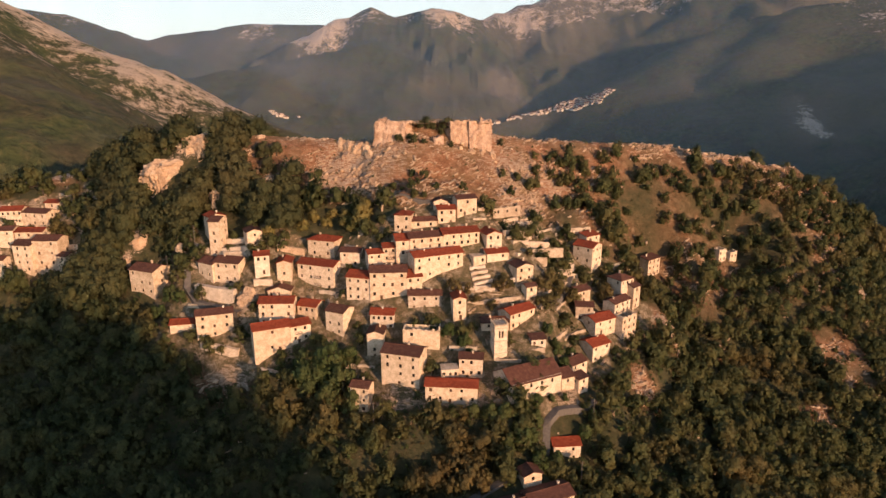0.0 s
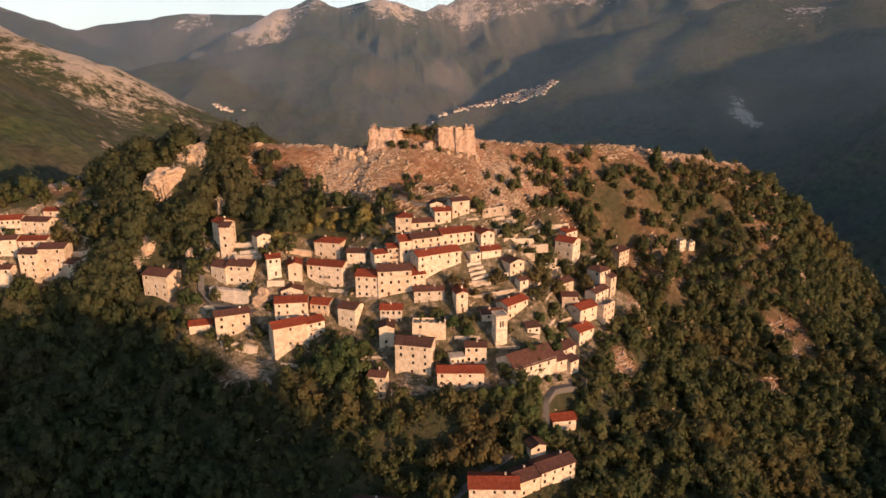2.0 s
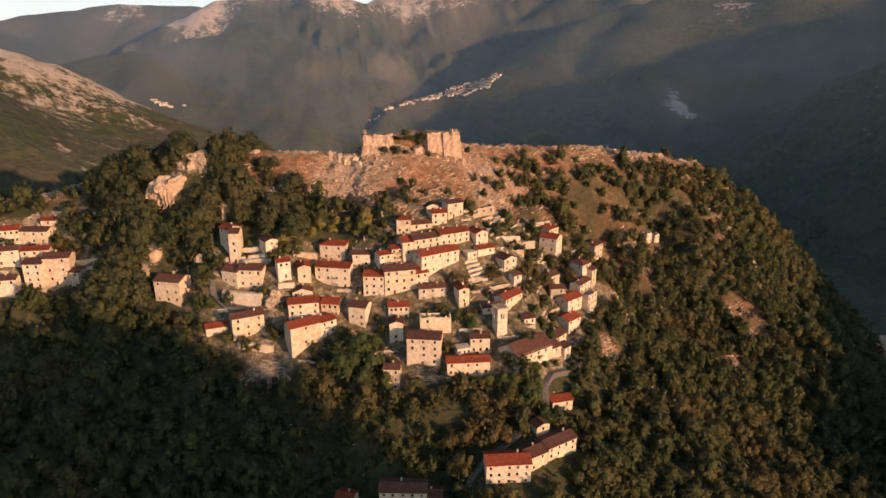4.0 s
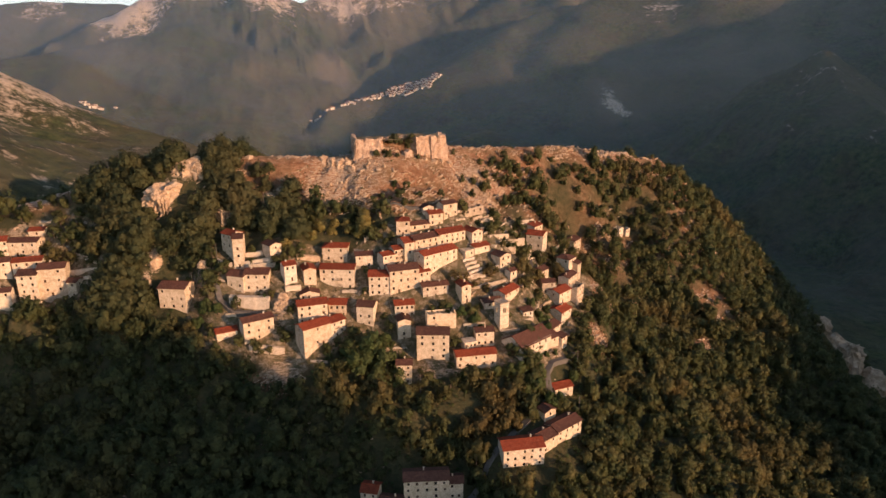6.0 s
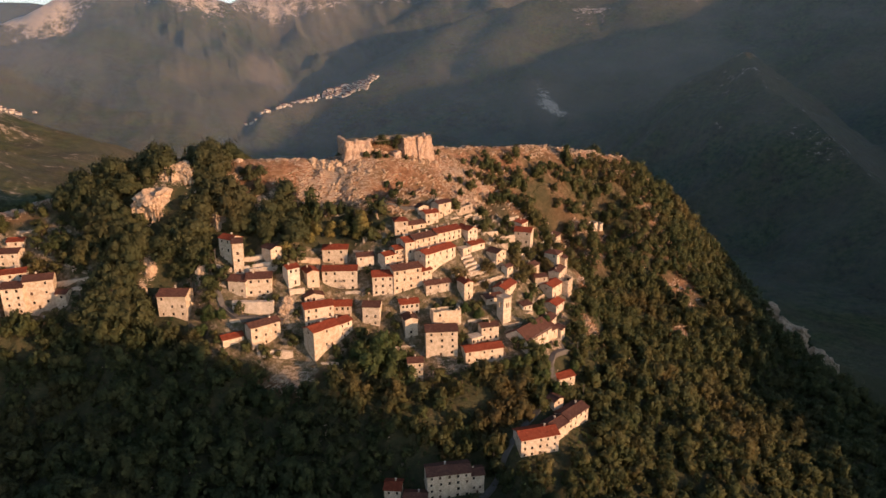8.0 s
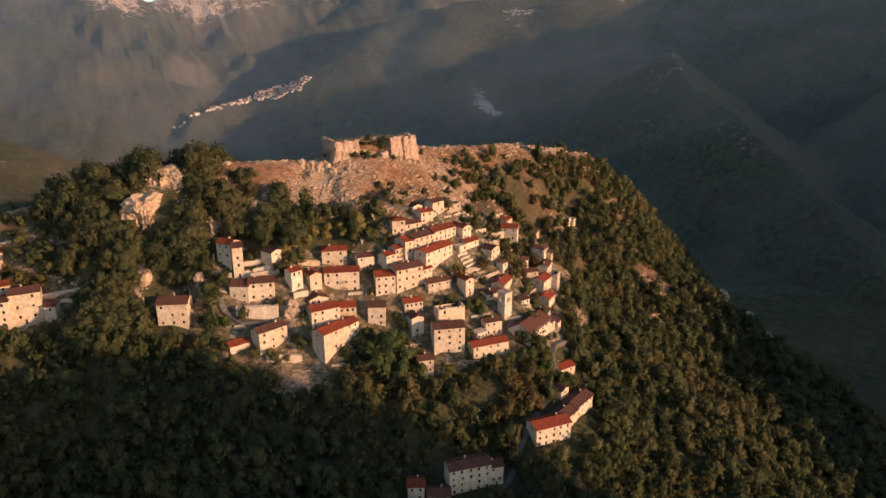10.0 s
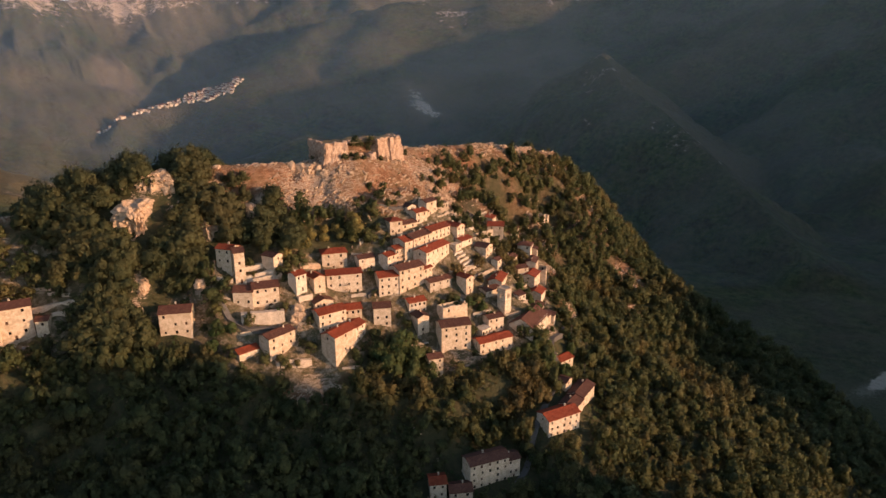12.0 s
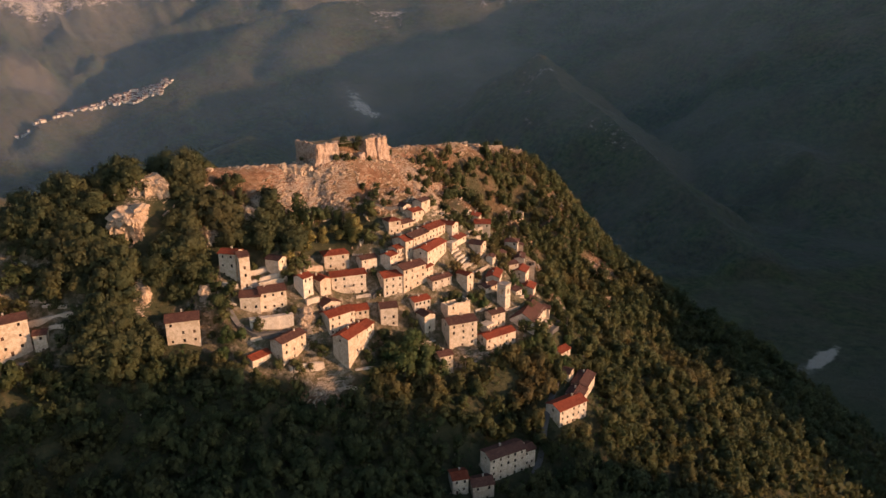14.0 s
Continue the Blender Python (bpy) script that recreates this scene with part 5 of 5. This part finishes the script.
def woods(name, label, mat, x, y, z, size, turn, shapes):
    verts, faces, normals, base = [], [], [], 0
    for k in range(len(x)):
        v, f, *own = shapes[k % len(shapes)]
        c, s = math.cos(turn[k]), math.sin(turn[k])
        tall = size[k] * (0.95 + 0.5 * ((k * 37) % 11) / 11)
        p = np.empty(v.shape)
        p[:, 0] = (v[:, 0] * c - v[:, 1] * s) * size[k] + x[k]
        p[:, 1] = (v[:, 0] * s + v[:, 1] * c) * size[k] + y[k]
        p[:, 2] = v[:, 2] * tall + z[k] - 0.15 * size[k]
        verts.append(p)
        faces.append(f + base)
        base += len(v)
        if own:
            q = own[0].copy()
            q[:, 0], q[:, 1] = own[0][:, 0] * c - own[0][:, 1] * s, own[0][:, 0] * s + own[0][:, 1] * c
            normals.append(q)
    me = raw_mesh(name, np.concatenate(verts), np.concatenate(faces), mat, 4)
    if normals:
        softened(me, np.concatenate(normals))
    return tagged(new(name, me), label, "trees", kind="stuff")


bpy.context.view_layer.update()
HOUSES = [o for o in scene.objects if "size" in o]
tx, ty, tz, ts, oaks, inside, turn, luck = tree_sites()
far_east = (tx > 290) | (ty < 105)
golden = (~oaks) & (np.hypot((tx + 56) / 24, (ty - 272) / 11) < 1) & (luck < 0.75)
single = inside & ~golden
for name, label, mat, pick, shapes in (
        ("oak_wood", "dark evergreen holm oaks among limestone crags", OAK, oaks & ~golden & (luck < 0.97), BROAD),
        ("yellow_trees", "yellowing autumn trees above the houses", AUTUMN, golden, BROAD),
        ("far_wood", "olive-green woods on the lower slopes", LEAVES, far_east & ~oaks, LIGHT),
        ("hill_wood", "olive-green mixed woodland covering the hillside", LEAVES, ~(oaks | golden | far_east | single), FULL)):
    woods(name, label, mat, tx[pick], ty[pick], tz[pick], ts[pick], turn[pick], shapes)

CROWNS = [softened(raw_mesh("crown", v, f, LEAVES, 4), q) for v, f, q in FULL]
WIDE_CROWNS = [softened(raw_mesh("crown", v, f, GARDEN, 4), q) for v, f, q in BROAD]


def trunk_mesh():
    bm = bmesh.new()
    bmesh.ops.create_cone(bm, cap_ends=True, segments=7, radius1=0.11, radius2=0.05, depth=1.1)
    bmesh.ops.translate(bm, verts=bm.verts, vec=(0, 0, 0.3))
    for k in range(4):
        a = k * 1.6 + 0.3
        r = bmesh.ops.create_cone(bm, cap_ends=True, segments=5, radius1=0.045, radius2=0.015, depth=0.6)
        bmesh.ops.transform(bm, verts=r["verts"], matrix=Matrix.Translation((math.cos(a) * 0.2, math.sin(a) * 0.2, 0.75)) @ pose(0, 0, 0, 0, 45, math.degrees(a)))
    return mesh_of("trunk", bm, BARK)


TRUNK = trunk_mesh()
for k, i in enumerate(np.flatnonzero(single)):
    tree = empty("tree", pose(tx[i], ty[i], tz[i] - 0.1, 0, 0, math.degrees(turn[i])) @ Matrix.Scale(float(ts[i]), 4))
    tagged(tree, "small broadleaf tree among the village houses", "tree", "trees between the houses")
    link("trunk", TRUNK, tree)
    link("crown", CROWNS[k % len(CROWNS)], tree)


# ---- shrubs, boulders and crags ----
def scatter(count, seed, wanted):
    rng = np.random.default_rng(seed)
    x, y = rng.uniform(-235, 262, count), rng.uniform(150, 398, count)
    d, _, side = crest(x, y, HILL)
    bare, stone, _ = cover(x, y)
    ok = (rng.uniform(0, 1, count) < wanted(x, y, bare, stone)) & free_of_houses(x, y, 0.6) & ((side > 0) | (d < 12))
    return x[ok], y[ok], ground_at(x[ok], y[ok]), rng


sx, sy, sz, srng = scatter(14000, 8, lambda x, y, bare, stone: np.where((x > 34) & (x < 240) | within(x, y, VILLAGE), 0.6, np.where(bare > 0.45, 0.18, 0.3)))
woods("shrubs", "low olive-brown shrubs on the dry slope", LEAVES, sx, sy, sz, srng.uniform(0.45, 1.2, sx.shape), srng.uniform(0, 6.28, sx.shape), [crown_arrays(crown_rng, 2, 12, 1.5, 0.7, 1) for _ in range(4)])


ux, uy, uz, urng = scatter(9000, 28, lambda x, y, bare, stone: np.where((y < 262) & (bare < 0.6) & ~within(x, y, VILLAGE), 0.9, 0.0))
woods("undergrowth", "dense green undergrowth beneath the hillside trees", GARDEN, ux, uy, uz, urng.uniform(0.9, 2.1, ux.shape), urng.uniform(0, 6.28, ux.shape), [crown_arrays(crown_rng, 3, 13, 1.3, 0.75, 1) for _ in range(4)])


def boulder_arrays(rng, n=1):
    bm = bmesh.new()
    bmesh.ops.create_cube(bm, size=1.5)
    bmesh.ops.subdivide_edges(bm, edges=bm.edges, cuts=n, use_grid_fill=True)
    for v in bm.verts:
        v.co = v.co.normalized() * rng.uniform(0.65, 1.15) + Vector((rng.uniform(-0.2, 0.2), rng.uniform(-0.2, 0.2), rng.uniform(-0.2, 0.2)))
        v.co.z *= 0.75
    bm.verts.index_update()
    out = np.array([tuple(v.co) for v in bm.verts]), np.array([[v.index for v in f.verts] for f in bm.faces])
    bm.free()
    return out


stone_rng = random.Random(21)
bx, by, bz, brng = scatter(15000, 9, lambda x, y, bare, stone: np.clip((stone - 0.08) * 2.2, 0, 0.55))
woods("boulders", "pale limestone boulders and outcrops", ROCK, bx, by, bz, brng.uniform(0.35, 1.0, bx.shape) ** 1.5 * 1.5, brng.uniform(0, 6.28, bx.shape), [boulder_arrays(stone_rng) for _ in range(6)])


def shard_arrays(rng):
    """A tilted slab of bedded limestone: six ragged faces."""
    v = []
    for sx, sy, sz in ((-1, -1, -1), (1, -1, -1), (1, 1, -1), (-1, 1, -1), (-1, -1, 1), (1, -1, 1), (1, 1, 1), (-1, 1, 1)):
        v.append((sx * rng.uniform(0.8, 2.2), sy * rng.uniform(0.25, 0.6), sz * rng.uniform(0.12, 0.40) + 0.5 * sx + rng.uniform(-0.12, 0.12)))
    return np.array(v), np.array([(3, 2, 1, 0), (4, 5, 6, 7), (0, 1, 5, 4), (1, 2, 6, 5), (2, 3, 7, 6), (3, 0, 4, 7)])


def bedded(x, y, bare, stone):
    d, _, _ = crest(x, y, HILL)
    bands = np.clip(0.22 + 3.4 * fbm(x * 0.35 + y * 0.25, y - x * 0.2, 6.0, 3, 301) + 0.8 * fbm(x, y, 45.0, 2, 305), 0, 1)
    built = within(x, y, VILLAGE) | within(x, y, WEST)
    castle_slope = np.exp(-(((x + 2) / 55) ** 2 + ((y - 300) / 22) ** 2))
    return np.where(bare > 0.5, bands * np.where(built, 0.15, 0.75), 0.02 * bands) + 0.6 * np.exp(-(((x + 75) / 42) ** 2 + ((y - 307) / 11) ** 2)) * bands + 0.5 * castle_slope * bands + 0.3 * bands * np.clip(1 - d / 8, 0, 1)


rx, ry, rz, rrng = scatter(80000, 19, bedded)
shard_turn = 0.35 + rrng.normal(0, 0.9, rx.shape)
woods("bedrock", "pale bedded limestone breaking through dry grass", BEDROCK, rx, ry, rz - 0.1, rrng.uniform(0.35, 1.0, rx.shape) ** 2.6 * 1.25, shard_turn, [shard_arrays(stone_rng) for _ in range(9)])


def crag(label, x, y, r, tall, seed):
    """A limestone crag: a block cleft by steep joints, rooted in the slope."""
    rng = random.Random(seed)
    bm = bmesh.new()
    bmesh.ops.create_icosphere(bm, subdivisions=5 if r > 7 else 4, radius=1.0)
    off = Vector((seed * 3.1, seed * 1.7, 0))
    for v in bm.verts:
        p = v.co.copy()
        q = p * 1.6 + off
        cleft = abs(noise.noise(Vector((q.x * 1.9, q.y * 1.9, q.z * 0.45)))) + 0.5 * abs(noise.noise(Vector((q.x * 4.3, q.y * 4.3, q.z * 0.9))))
        bed = abs(noise.noise(Vector((q.x * 0.6, q.y * 0.6, q.z * 4.5 + q.x))))
        k = 1.02 + 0.30 * noise.noise(q) - 0.62 * min(cleft, 0.5) - 0.16 * bed
        s = [math.copysign(abs(c) ** 0.62, c) for c in p]
        v.co = Vector((s[0] * r * k, s[1] * r * 0.75 * k, s[2] * tall * (0.72 + 0.25 * noise.noise(Vector((q.x, q.y, 9.0))))))
        v.co += noise.noise_vector(q * 6) * 0.09 * r + noise.noise_vector(q * 15) * 0.045 * r
    ob = part("crag", bm, ROCK)
    ob.location = (x, y, float(ground_at(x, y)[0]) - tall * 0.35)
    ob.rotation_euler[2] = rng.uniform(0, 6.28)
    tagged(ob, label, "rock", "limestone crags of the hill")


for k, (ox, oy, r) in enumerate(OUTCROPS):
    crag("pale fissured limestone crag among holm oaks" if ox < -60 else "pale fissured limestone crag on the ridge", ox, oy, r * 1.15, r * (1.3 if r > 7 else 1.1), k + 1)
for k, (ox, oy, r) in enumerate([(-128, 313, 3), (-110, 312, 3), (-88, 314, 2.5), (-50, 318, 3), (-64, 317, 2.2), (66, 349, 2), (92, 356, 2.2), (125, 365, 2.5), (150, 371, 2), (178, 379, 3), (200, 385, 3), (168, 376, 2)]):
    crag("weathered limestone knob along the skyline", ox, oy, r, r * 0.8, k + 40)


for k, (ox, oy, r, tall) in enumerate([(-77.5, 244, 2.6, 5.0), (-76.2, 241.5, 1.8, 3.6), (-36.5, 308.5, 2.0, 5.5), (-39.5, 310.5, 1.8, 5.0), (-45.5, 311.5, 2.4, 4.6), (-49, 313, 1.8, 5.2), (-35, 305, 1.8, 4.5), (24, 318.5, 2.2, 3.5), (14, 314.5, 2.0, 2.6), (19, 317, 2.4, 2.8)]):
    crag("pale limestone spire beside the castle wall" if oy > 280 else "tall pale crag between two houses", ox, oy, r * (1.35 if ox < -30 and oy > 280 else 1.1), tall * (1.45 if ox < 0 else 1.0), k + 70)


for ox, oy, r, tall, k in ((420, 374, 24, 40, 91), (446, 360, 20, 34, 92), (400, 386, 12, 20, 93)):
    crag("grey limestone cliff low on the eastern flank", ox, oy, r, tall, k)


# ---- far villages ----
def far_village(name, label, spots, seed):
    rng = random.Random(seed)
    bm_w, bm_r = bmesh.new(), bmesh.new()
    for cx, cy, rx, ry, count in spots:
        for k in range(count):
            a, r = rng.uniform(0, 6.28), math.sqrt(rng.uniform(0, 1))
            x, y = cx + math.cos(a) * r * rx, cy + math.sin(a) * r * ry
            z = float(ground_at(x, y)[0])
            w, dp, h = rng.uniform(7, 13), rng.uniform(6, 9), rng.uniform(5, 9)
            m = pose(x, y, z, 0, 0, rng.uniform(-40, 40))
            n0, n1 = len(bm_w.verts), len(bm_r.verts)
            box(bm_w, -w / 2, -dp / 2, -8, w / 2, dp / 2, h)
            bm_w.verts.ensure_lookup_table()
            bmesh.ops.transform(bm_w, verts=bm_w.verts[n0:], matrix=m)
            e = [bm_r.verts.new(q) for q in ((-w / 2 - 0.4, -dp / 2 - 0.4, h), (w / 2 + 0.4, -dp / 2 - 0.4, h), (w / 2 + 0.4, dp / 2 + 0.4, h), (-w / 2 - 0.4, dp / 2 + 0.4, h), (-w / 2, 0, h + 2.6), (w / 2, 0, h + 2.6))]
            for f in ((0, 1, 5, 4), (2, 3, 4, 5), (1, 2, 5), (3, 0, 4), (3, 2, 1, 0)):
                bm_r.faces.new([e[i] for i in f])
            bm_r.verts.ensure_lookup_table()
            bmesh.ops.transform(bm_r, verts=bm_r.verts[n1:], matrix=m)
    top = part(name, bm_w, WHITE)
    part("roof", bm_r, TILE_OLD, top)
    tagged(top, label, "village", kind="stuff")


far_village("far_village", "distant pale village strung along a spur", [(150, 2640, 22, 8, 4), (225, 2690, 30, 10, 7), (300, 2730, 40, 12, 14), (370, 2755, 40, 14, 20), (430, 2765, 30, 16, 12), (505, 2762, 40, 46, 40), (560, 2742, 45, 66, 64), (620, 2722, 40, 64, 46), (672, 2735, 34, 40, 16)], 3)
far_village("far_hamlet", "distant pale hamlet in the valley", [(-646, 2585, 42, 14, 16), (-575, 2595, 10, 6, 2)], 4)


# ---- lane below the church ----
def lane(label, points, width):
    fine = []
    for (ax, ay), (bx, by) in zip(points, points[1:]):
        n = max(2, int(math.dist((ax, ay), (bx, by)) / 1.5))
        fine += [(ax + (bx - ax) * k / n, ay + (by - ay) * k / n) for k in range(n)]
    fine.append(points[-1])
    bm, prev = bmesh.new(), None
    for k, (x, y) in enumerate(fine):
        ax, ay = fine[max(0, k - 1)]
        bx, by = fine[min(len(fine) - 1, k + 1)]
        e = Vector((bx - ax, by - ay)).normalized()
        o = Vector((e.y, -e.x)) * width / 2
        z = max(float(ground_at(x + s * o.x, y + s * o.y)[0]) for s in (-1, 0, 1)) + 0.12
        ring = [bm.verts.new((x + s * o.x, y + s * o.y, z - t)) for s, t in ((-1, 0), (1, 0), (1, 2.5), (-1, 2.5))]
        if prev:
            for j in range(4):
                bm.faces.new((prev[j], ring[j], ring[(j + 1) % 4], prev[(j + 1) % 4]))
        prev = ring
    tagged(part("road", bm, ROAD), label, "road", kind="structure")


lane("narrow pale lane climbing past the lower houses", [(-22, 158.5), (-12, 163), (-3, 168.5), (8, 175), (20, 181.5), (29, 186.5), (35, 192.5), (36.2, 200), (40, 203.8), (46.5, 205.8), (51.5, 207.5), (55, 211.5)], 2.6)


def planted(label, x, y, size, crown):
    tree = empty("tree", pose(x, y, float(ground_at(x, y)[0]) - 0.1, 0, 0, x * 40 % 360) @ Matrix.Diagonal((size, size, size * 1.25, 1)))
    tagged(tree, label, "tree", "trees between the houses")
    link("trunk", TRUNK, tree)
    link("crown", crown, tree)


for k, (x, y, s) in enumerate([(-42, 217, 9.2), (-36, 212, 7.6), (-48, 213, 8.2), (-35, 221, 4.4), (-50, 219, 6.2), (-41, 207.5, 7.2), (-33, 206, 5.5), (2, 224, 3.6), (-3, 227.5, 3.2), (8, 221, 3.4), (10, 217, 3.2),
                               (43, 226, 3.6), (40, 230, 3), (45, 220.5, 3.4), (50, 232, 3), (-86, 247, 2.6), (-112, 250, 4.2), (-116, 246, 4), (-107, 247, 3.6), (26, 194, 3.4), (30, 193, 3.8), (31.5, 197.5, 3.9), (27, 192, 4.2), (33, 203, 3.0), (50, 200, 3.6), (53, 204, 3.0), (-4, 198.5, 3.4), (3, 197.5, 3.2), (10, 197, 3.6), (16, 196.5, 3.8), (21, 196, 4.0), (27, 198.5, 3.6), (32.5, 190, 3.0), (43.5, 207.6, 1.9), (38.5, 206.4, 1.8), (22, 190, 4), (32, 187, 4.2), (38, 190, 4)]):
    planted("leafy broadleaf tree standing between houses", x, y, s, WIDE_CROWNS[k % len(WIDE_CROWNS)])
OAK_CROWN = [softened(raw_mesh("crown", v, f, OAK, 4), q) for v, f, q in BROAD[:3]]
for k, (x, y, s) in enumerate([(24, 247, 2.4), (27, 245, 2.2), (2, 320.5, 4.6), (-8, 319.5, 3.8), (-14, 307.5, 2.8), (-9, 308, 1.8), (4, 312.5, 2.0), (-22, 326, 2.2), (-5, 319.5, 2.4), (-11, 317.5, 2.2), (-1, 318, 2.0), (-21, 307.5, 2.6), (14, 329, 1.8), (9, 283, 2.6), (-141, 308, 6.6), (-148, 304, 5.4), (-84, 303, 4.8), (-78.5, 305, 4.2), (-103, 297, 5.4), (-97, 295, 5.0), (12, 275, 2.4), (-16, 309.5, 1.8), (29, 327, 2.4)]):
    planted("dark evergreen tree on stony ground", x, y, s, OAK_CROWN[k % 3])


# ---- terrace walls and lanes on the village slope ----
def contour_wall(x, y, length, tall, seed):
    """A dry-stone retaining wall that follows the slope's contour."""
    rng = random.Random(seed)
    n = max(4, int(length / 1.3))
    pts = []
    for k in range(n + 1):
        pts.append((x, y))
        gxv = float((ground_at(x + 2, y) - ground_at(x - 2, y))[0])
        gyv = float((ground_at(x, y + 2) - ground_at(x, y - 2))[0])
        e = Vector((gyv, -gxv)).normalized()
        x, y = x + e.x * length / n, y + e.y * length / n
    if not free_of_houses(np.array([p[0] for p in pts]), np.array([p[1] for p in pts]), 0.7).all():
        return
    bm, prev = bmesh.new(), None
    for k, (px, py) in enumerate(pts):
        ax, ay = pts[max(0, k - 1)]
        bx, by = pts[min(n, k + 1)]
        e = Vector((bx - ax, by - ay)).normalized()
        out = Vector((e.y, -e.x))
        p = Vector((px, py)) + out * rng.uniform(-0.1, 0.1)
        z = float(ground_at(px, py)[0])
        t = tall + rng.uniform(-0.25, 0.25)
        ring = [bm.verts.new((q.x, q.y, zz)) for q, zz in ((p + out * 0.3, z - 2.0), (p + out * 0.05, z + t), (p - out * 0.5, z + t + rng.uniform(-0.1, 0.1)), (p - out * 0.6, z - 1.0))]
        if prev:
            for j in range(4):
                bm.faces.new((prev[j], ring[j], ring[(j + 1) % 4], prev[(j + 1) % 4]))
        else:
            bm.faces.new(ring)
        prev = ring
    bm.faces.new(prev[::-1])
    tagged(part("garden_wall", bm, RUBBLE), "rough dry-stone terrace wall on the village slope", "wall", "garden and terrace walls")


wall_rng = random.Random(31)
for k in range(210):
    x, y = wall_rng.uniform(-108, 84), wall_rng.uniform(204, 292)
    if wall_rng.random() < 0.15:
        x, y = wall_rng.uniform(-228, -165), wall_rng.uniform(275, 320)
    if within(np.array([x]), np.array([y]), VILLAGE)[0] or within(np.array([x]), np.array([y]), WEST)[0]:
        contour_wall(x, y, wall_rng.uniform(5, 15), wall_rng.uniform(0.7, 1.6), k)


def terrace(label, a, b, tall, thick=0.6, mat=PALE):
    """A level-topped retaining wall that stands proud of the slope."""
    rng = random.Random(int(abs(a[0] * 31 + a[1] * 7)))
    n = max(4, int(math.dist(a, b) / 1.1))
    e = (Vector(b) - Vector(a)).normalized()
    out = Vector((e.y, -e.x))
    za, zb = float(ground_at(*a)[0]), float(ground_at(*b)[0])
    bm, prev = bmesh.new(), None
    for k in range(n + 1):
        p = Vector(a).lerp(Vector(b), k / n) + out * rng.uniform(-0.12, 0.12)
        z = za + (zb - za) * k / n + tall + rng.uniform(-0.12, 0.15)
        ring = [bm.verts.new((q.x, q.y, zz)) for q, zz in ((p + out * 0.35, z - tall - 3), (p + out * 0.15, z - tall * 0.5), (p, z), (p - out * thick, z + rng.uniform(-0.08, 0.08)), (p - out * thick, z - tall - 1))]
        if prev:
            for j in range(5):
                bm.faces.new((prev[j], ring[j], ring[(j + 1) % 5], prev[(j + 1) % 5]))
        else:
            bm.faces.new(ring)
        prev = ring
    bm.faces.new(prev[::-1])
    tagged(part("garden_wall", bm, mat), label, "wall", "garden and terrace walls")


for k in range(5):
    terrace("pale stone step of the hanging gardens", (10.8 + 0.5 * k, 248.6 - 1.75 * k), (17.2 + 0.9 * k, 250.2 - 1.4 * k), 1.0, 1.4)
terrace("pale retaining wall along the garden lane", (2.5, 240.2), (20.4, 243.4), 1.6, 1.0)
terrace("pale wall of a garden terrace", (20.4, 244), (31.7, 247.6), 1.6, 1.0)
terrace("tall pale retaining wall behind the end house", (26, 265), (43, 284), 2.4, 1.0)
terrace("pale wall beside an open terrace", (29.5, 262), (48, 281), 1.7, 1.4)
terrace("white wall of a long terrace", (31, 257.5), (49.5, 277), 1.4, 1.6, WHITE)
terrace("rough wall of a ruined plot", (52, 271.5), (59, 279.5), 1.8)
terrace("tumbled wall of a ruined plot", (50.5, 264), (66, 272.5), 1.6)
terrace("pale garden wall beside the tower houses", (-94, 267.5), (-84.9, 265.6), 1.5, 2.0)
terrace("tall garden wall under the tower houses", (-95, 262.8), (-82, 260.8), 2.6, 1.2)
terrace("tall retaining wall under the double house", (-101.5, 249.4), (-84, 244.2), 4.6, 2.5)
terrace("curved pale retaining wall below a garden", (-94, 230.5), (-79, 228.6), 2.6, 1.6)
terrace("long pale terrace wall of the west quarter", (-177, 291.5), (-158, 284), 1.8, 1.2)
terrace("rough terrace wall below the west quarter", (-169, 285), (-155, 278), 1.5, 1.0)
terrace("low wall beside the tower houses", (-107, 267), (-99.5, 263.5), 2.0)
terrace("retaining wall under a small house", (-76.2, 246.2), (-69, 247.6), 2.6, 1.0)
terrace("rock-cut wall above the village", (-69.5, 260), (-58.5, 261.5), 2.4, 1.5, ROCK)
lane("pale footpath under the castle slope", [(-27, 277), (-20, 277), (-12, 275.5), (-5, 273.2), (2, 273)], 1.8)
lane("pale lane bending below the tower houses", [(-108, 262), (-105.5, 252), (-100, 246.5), (-89, 243.5), (-80.5, 239)], 2.6)
lane("pale footpath climbing to the upper house", [(37, 237.5), (45, 246), (52, 257), (57, 270), (64, 273.5)], 1.8)
lane("pale lane along the long houses", [(-43, 244), (-30, 244), (-14, 244.6), (-9, 240)], 2.0)


# ---- poles ----
def utility_pole(x, y):
    z = float(ground_at(x, y)[0])
    top = empty("utility_pole", pose(x, y, z - 0.3))
    tagged(top, "slim grey utility pole with crossarm", "pole", "utility poles")
    bm = bmesh.new()
    bmesh.ops.create_cone(bm, cap_ends=True, segments=8, radius1=0.17, radius2=0.11, depth=10.5)
    bmesh.ops.translate(bm, verts=bm.verts, vec=(0, 0, 5.2))
    part("pole", bm, ROAD, top)
    bm = bmesh.new()
    box(bm, -0.8, -0.06, 9.6, 0.8, 0.06, 9.75)
    part("crossarm", bm, WOOD, top)


for x, y in ((-118, 264), (-106, 266), (-150, 264), (-24, 199), (53, 203), (-8, 170), (46, 186)):
    utility_pole(x, y)
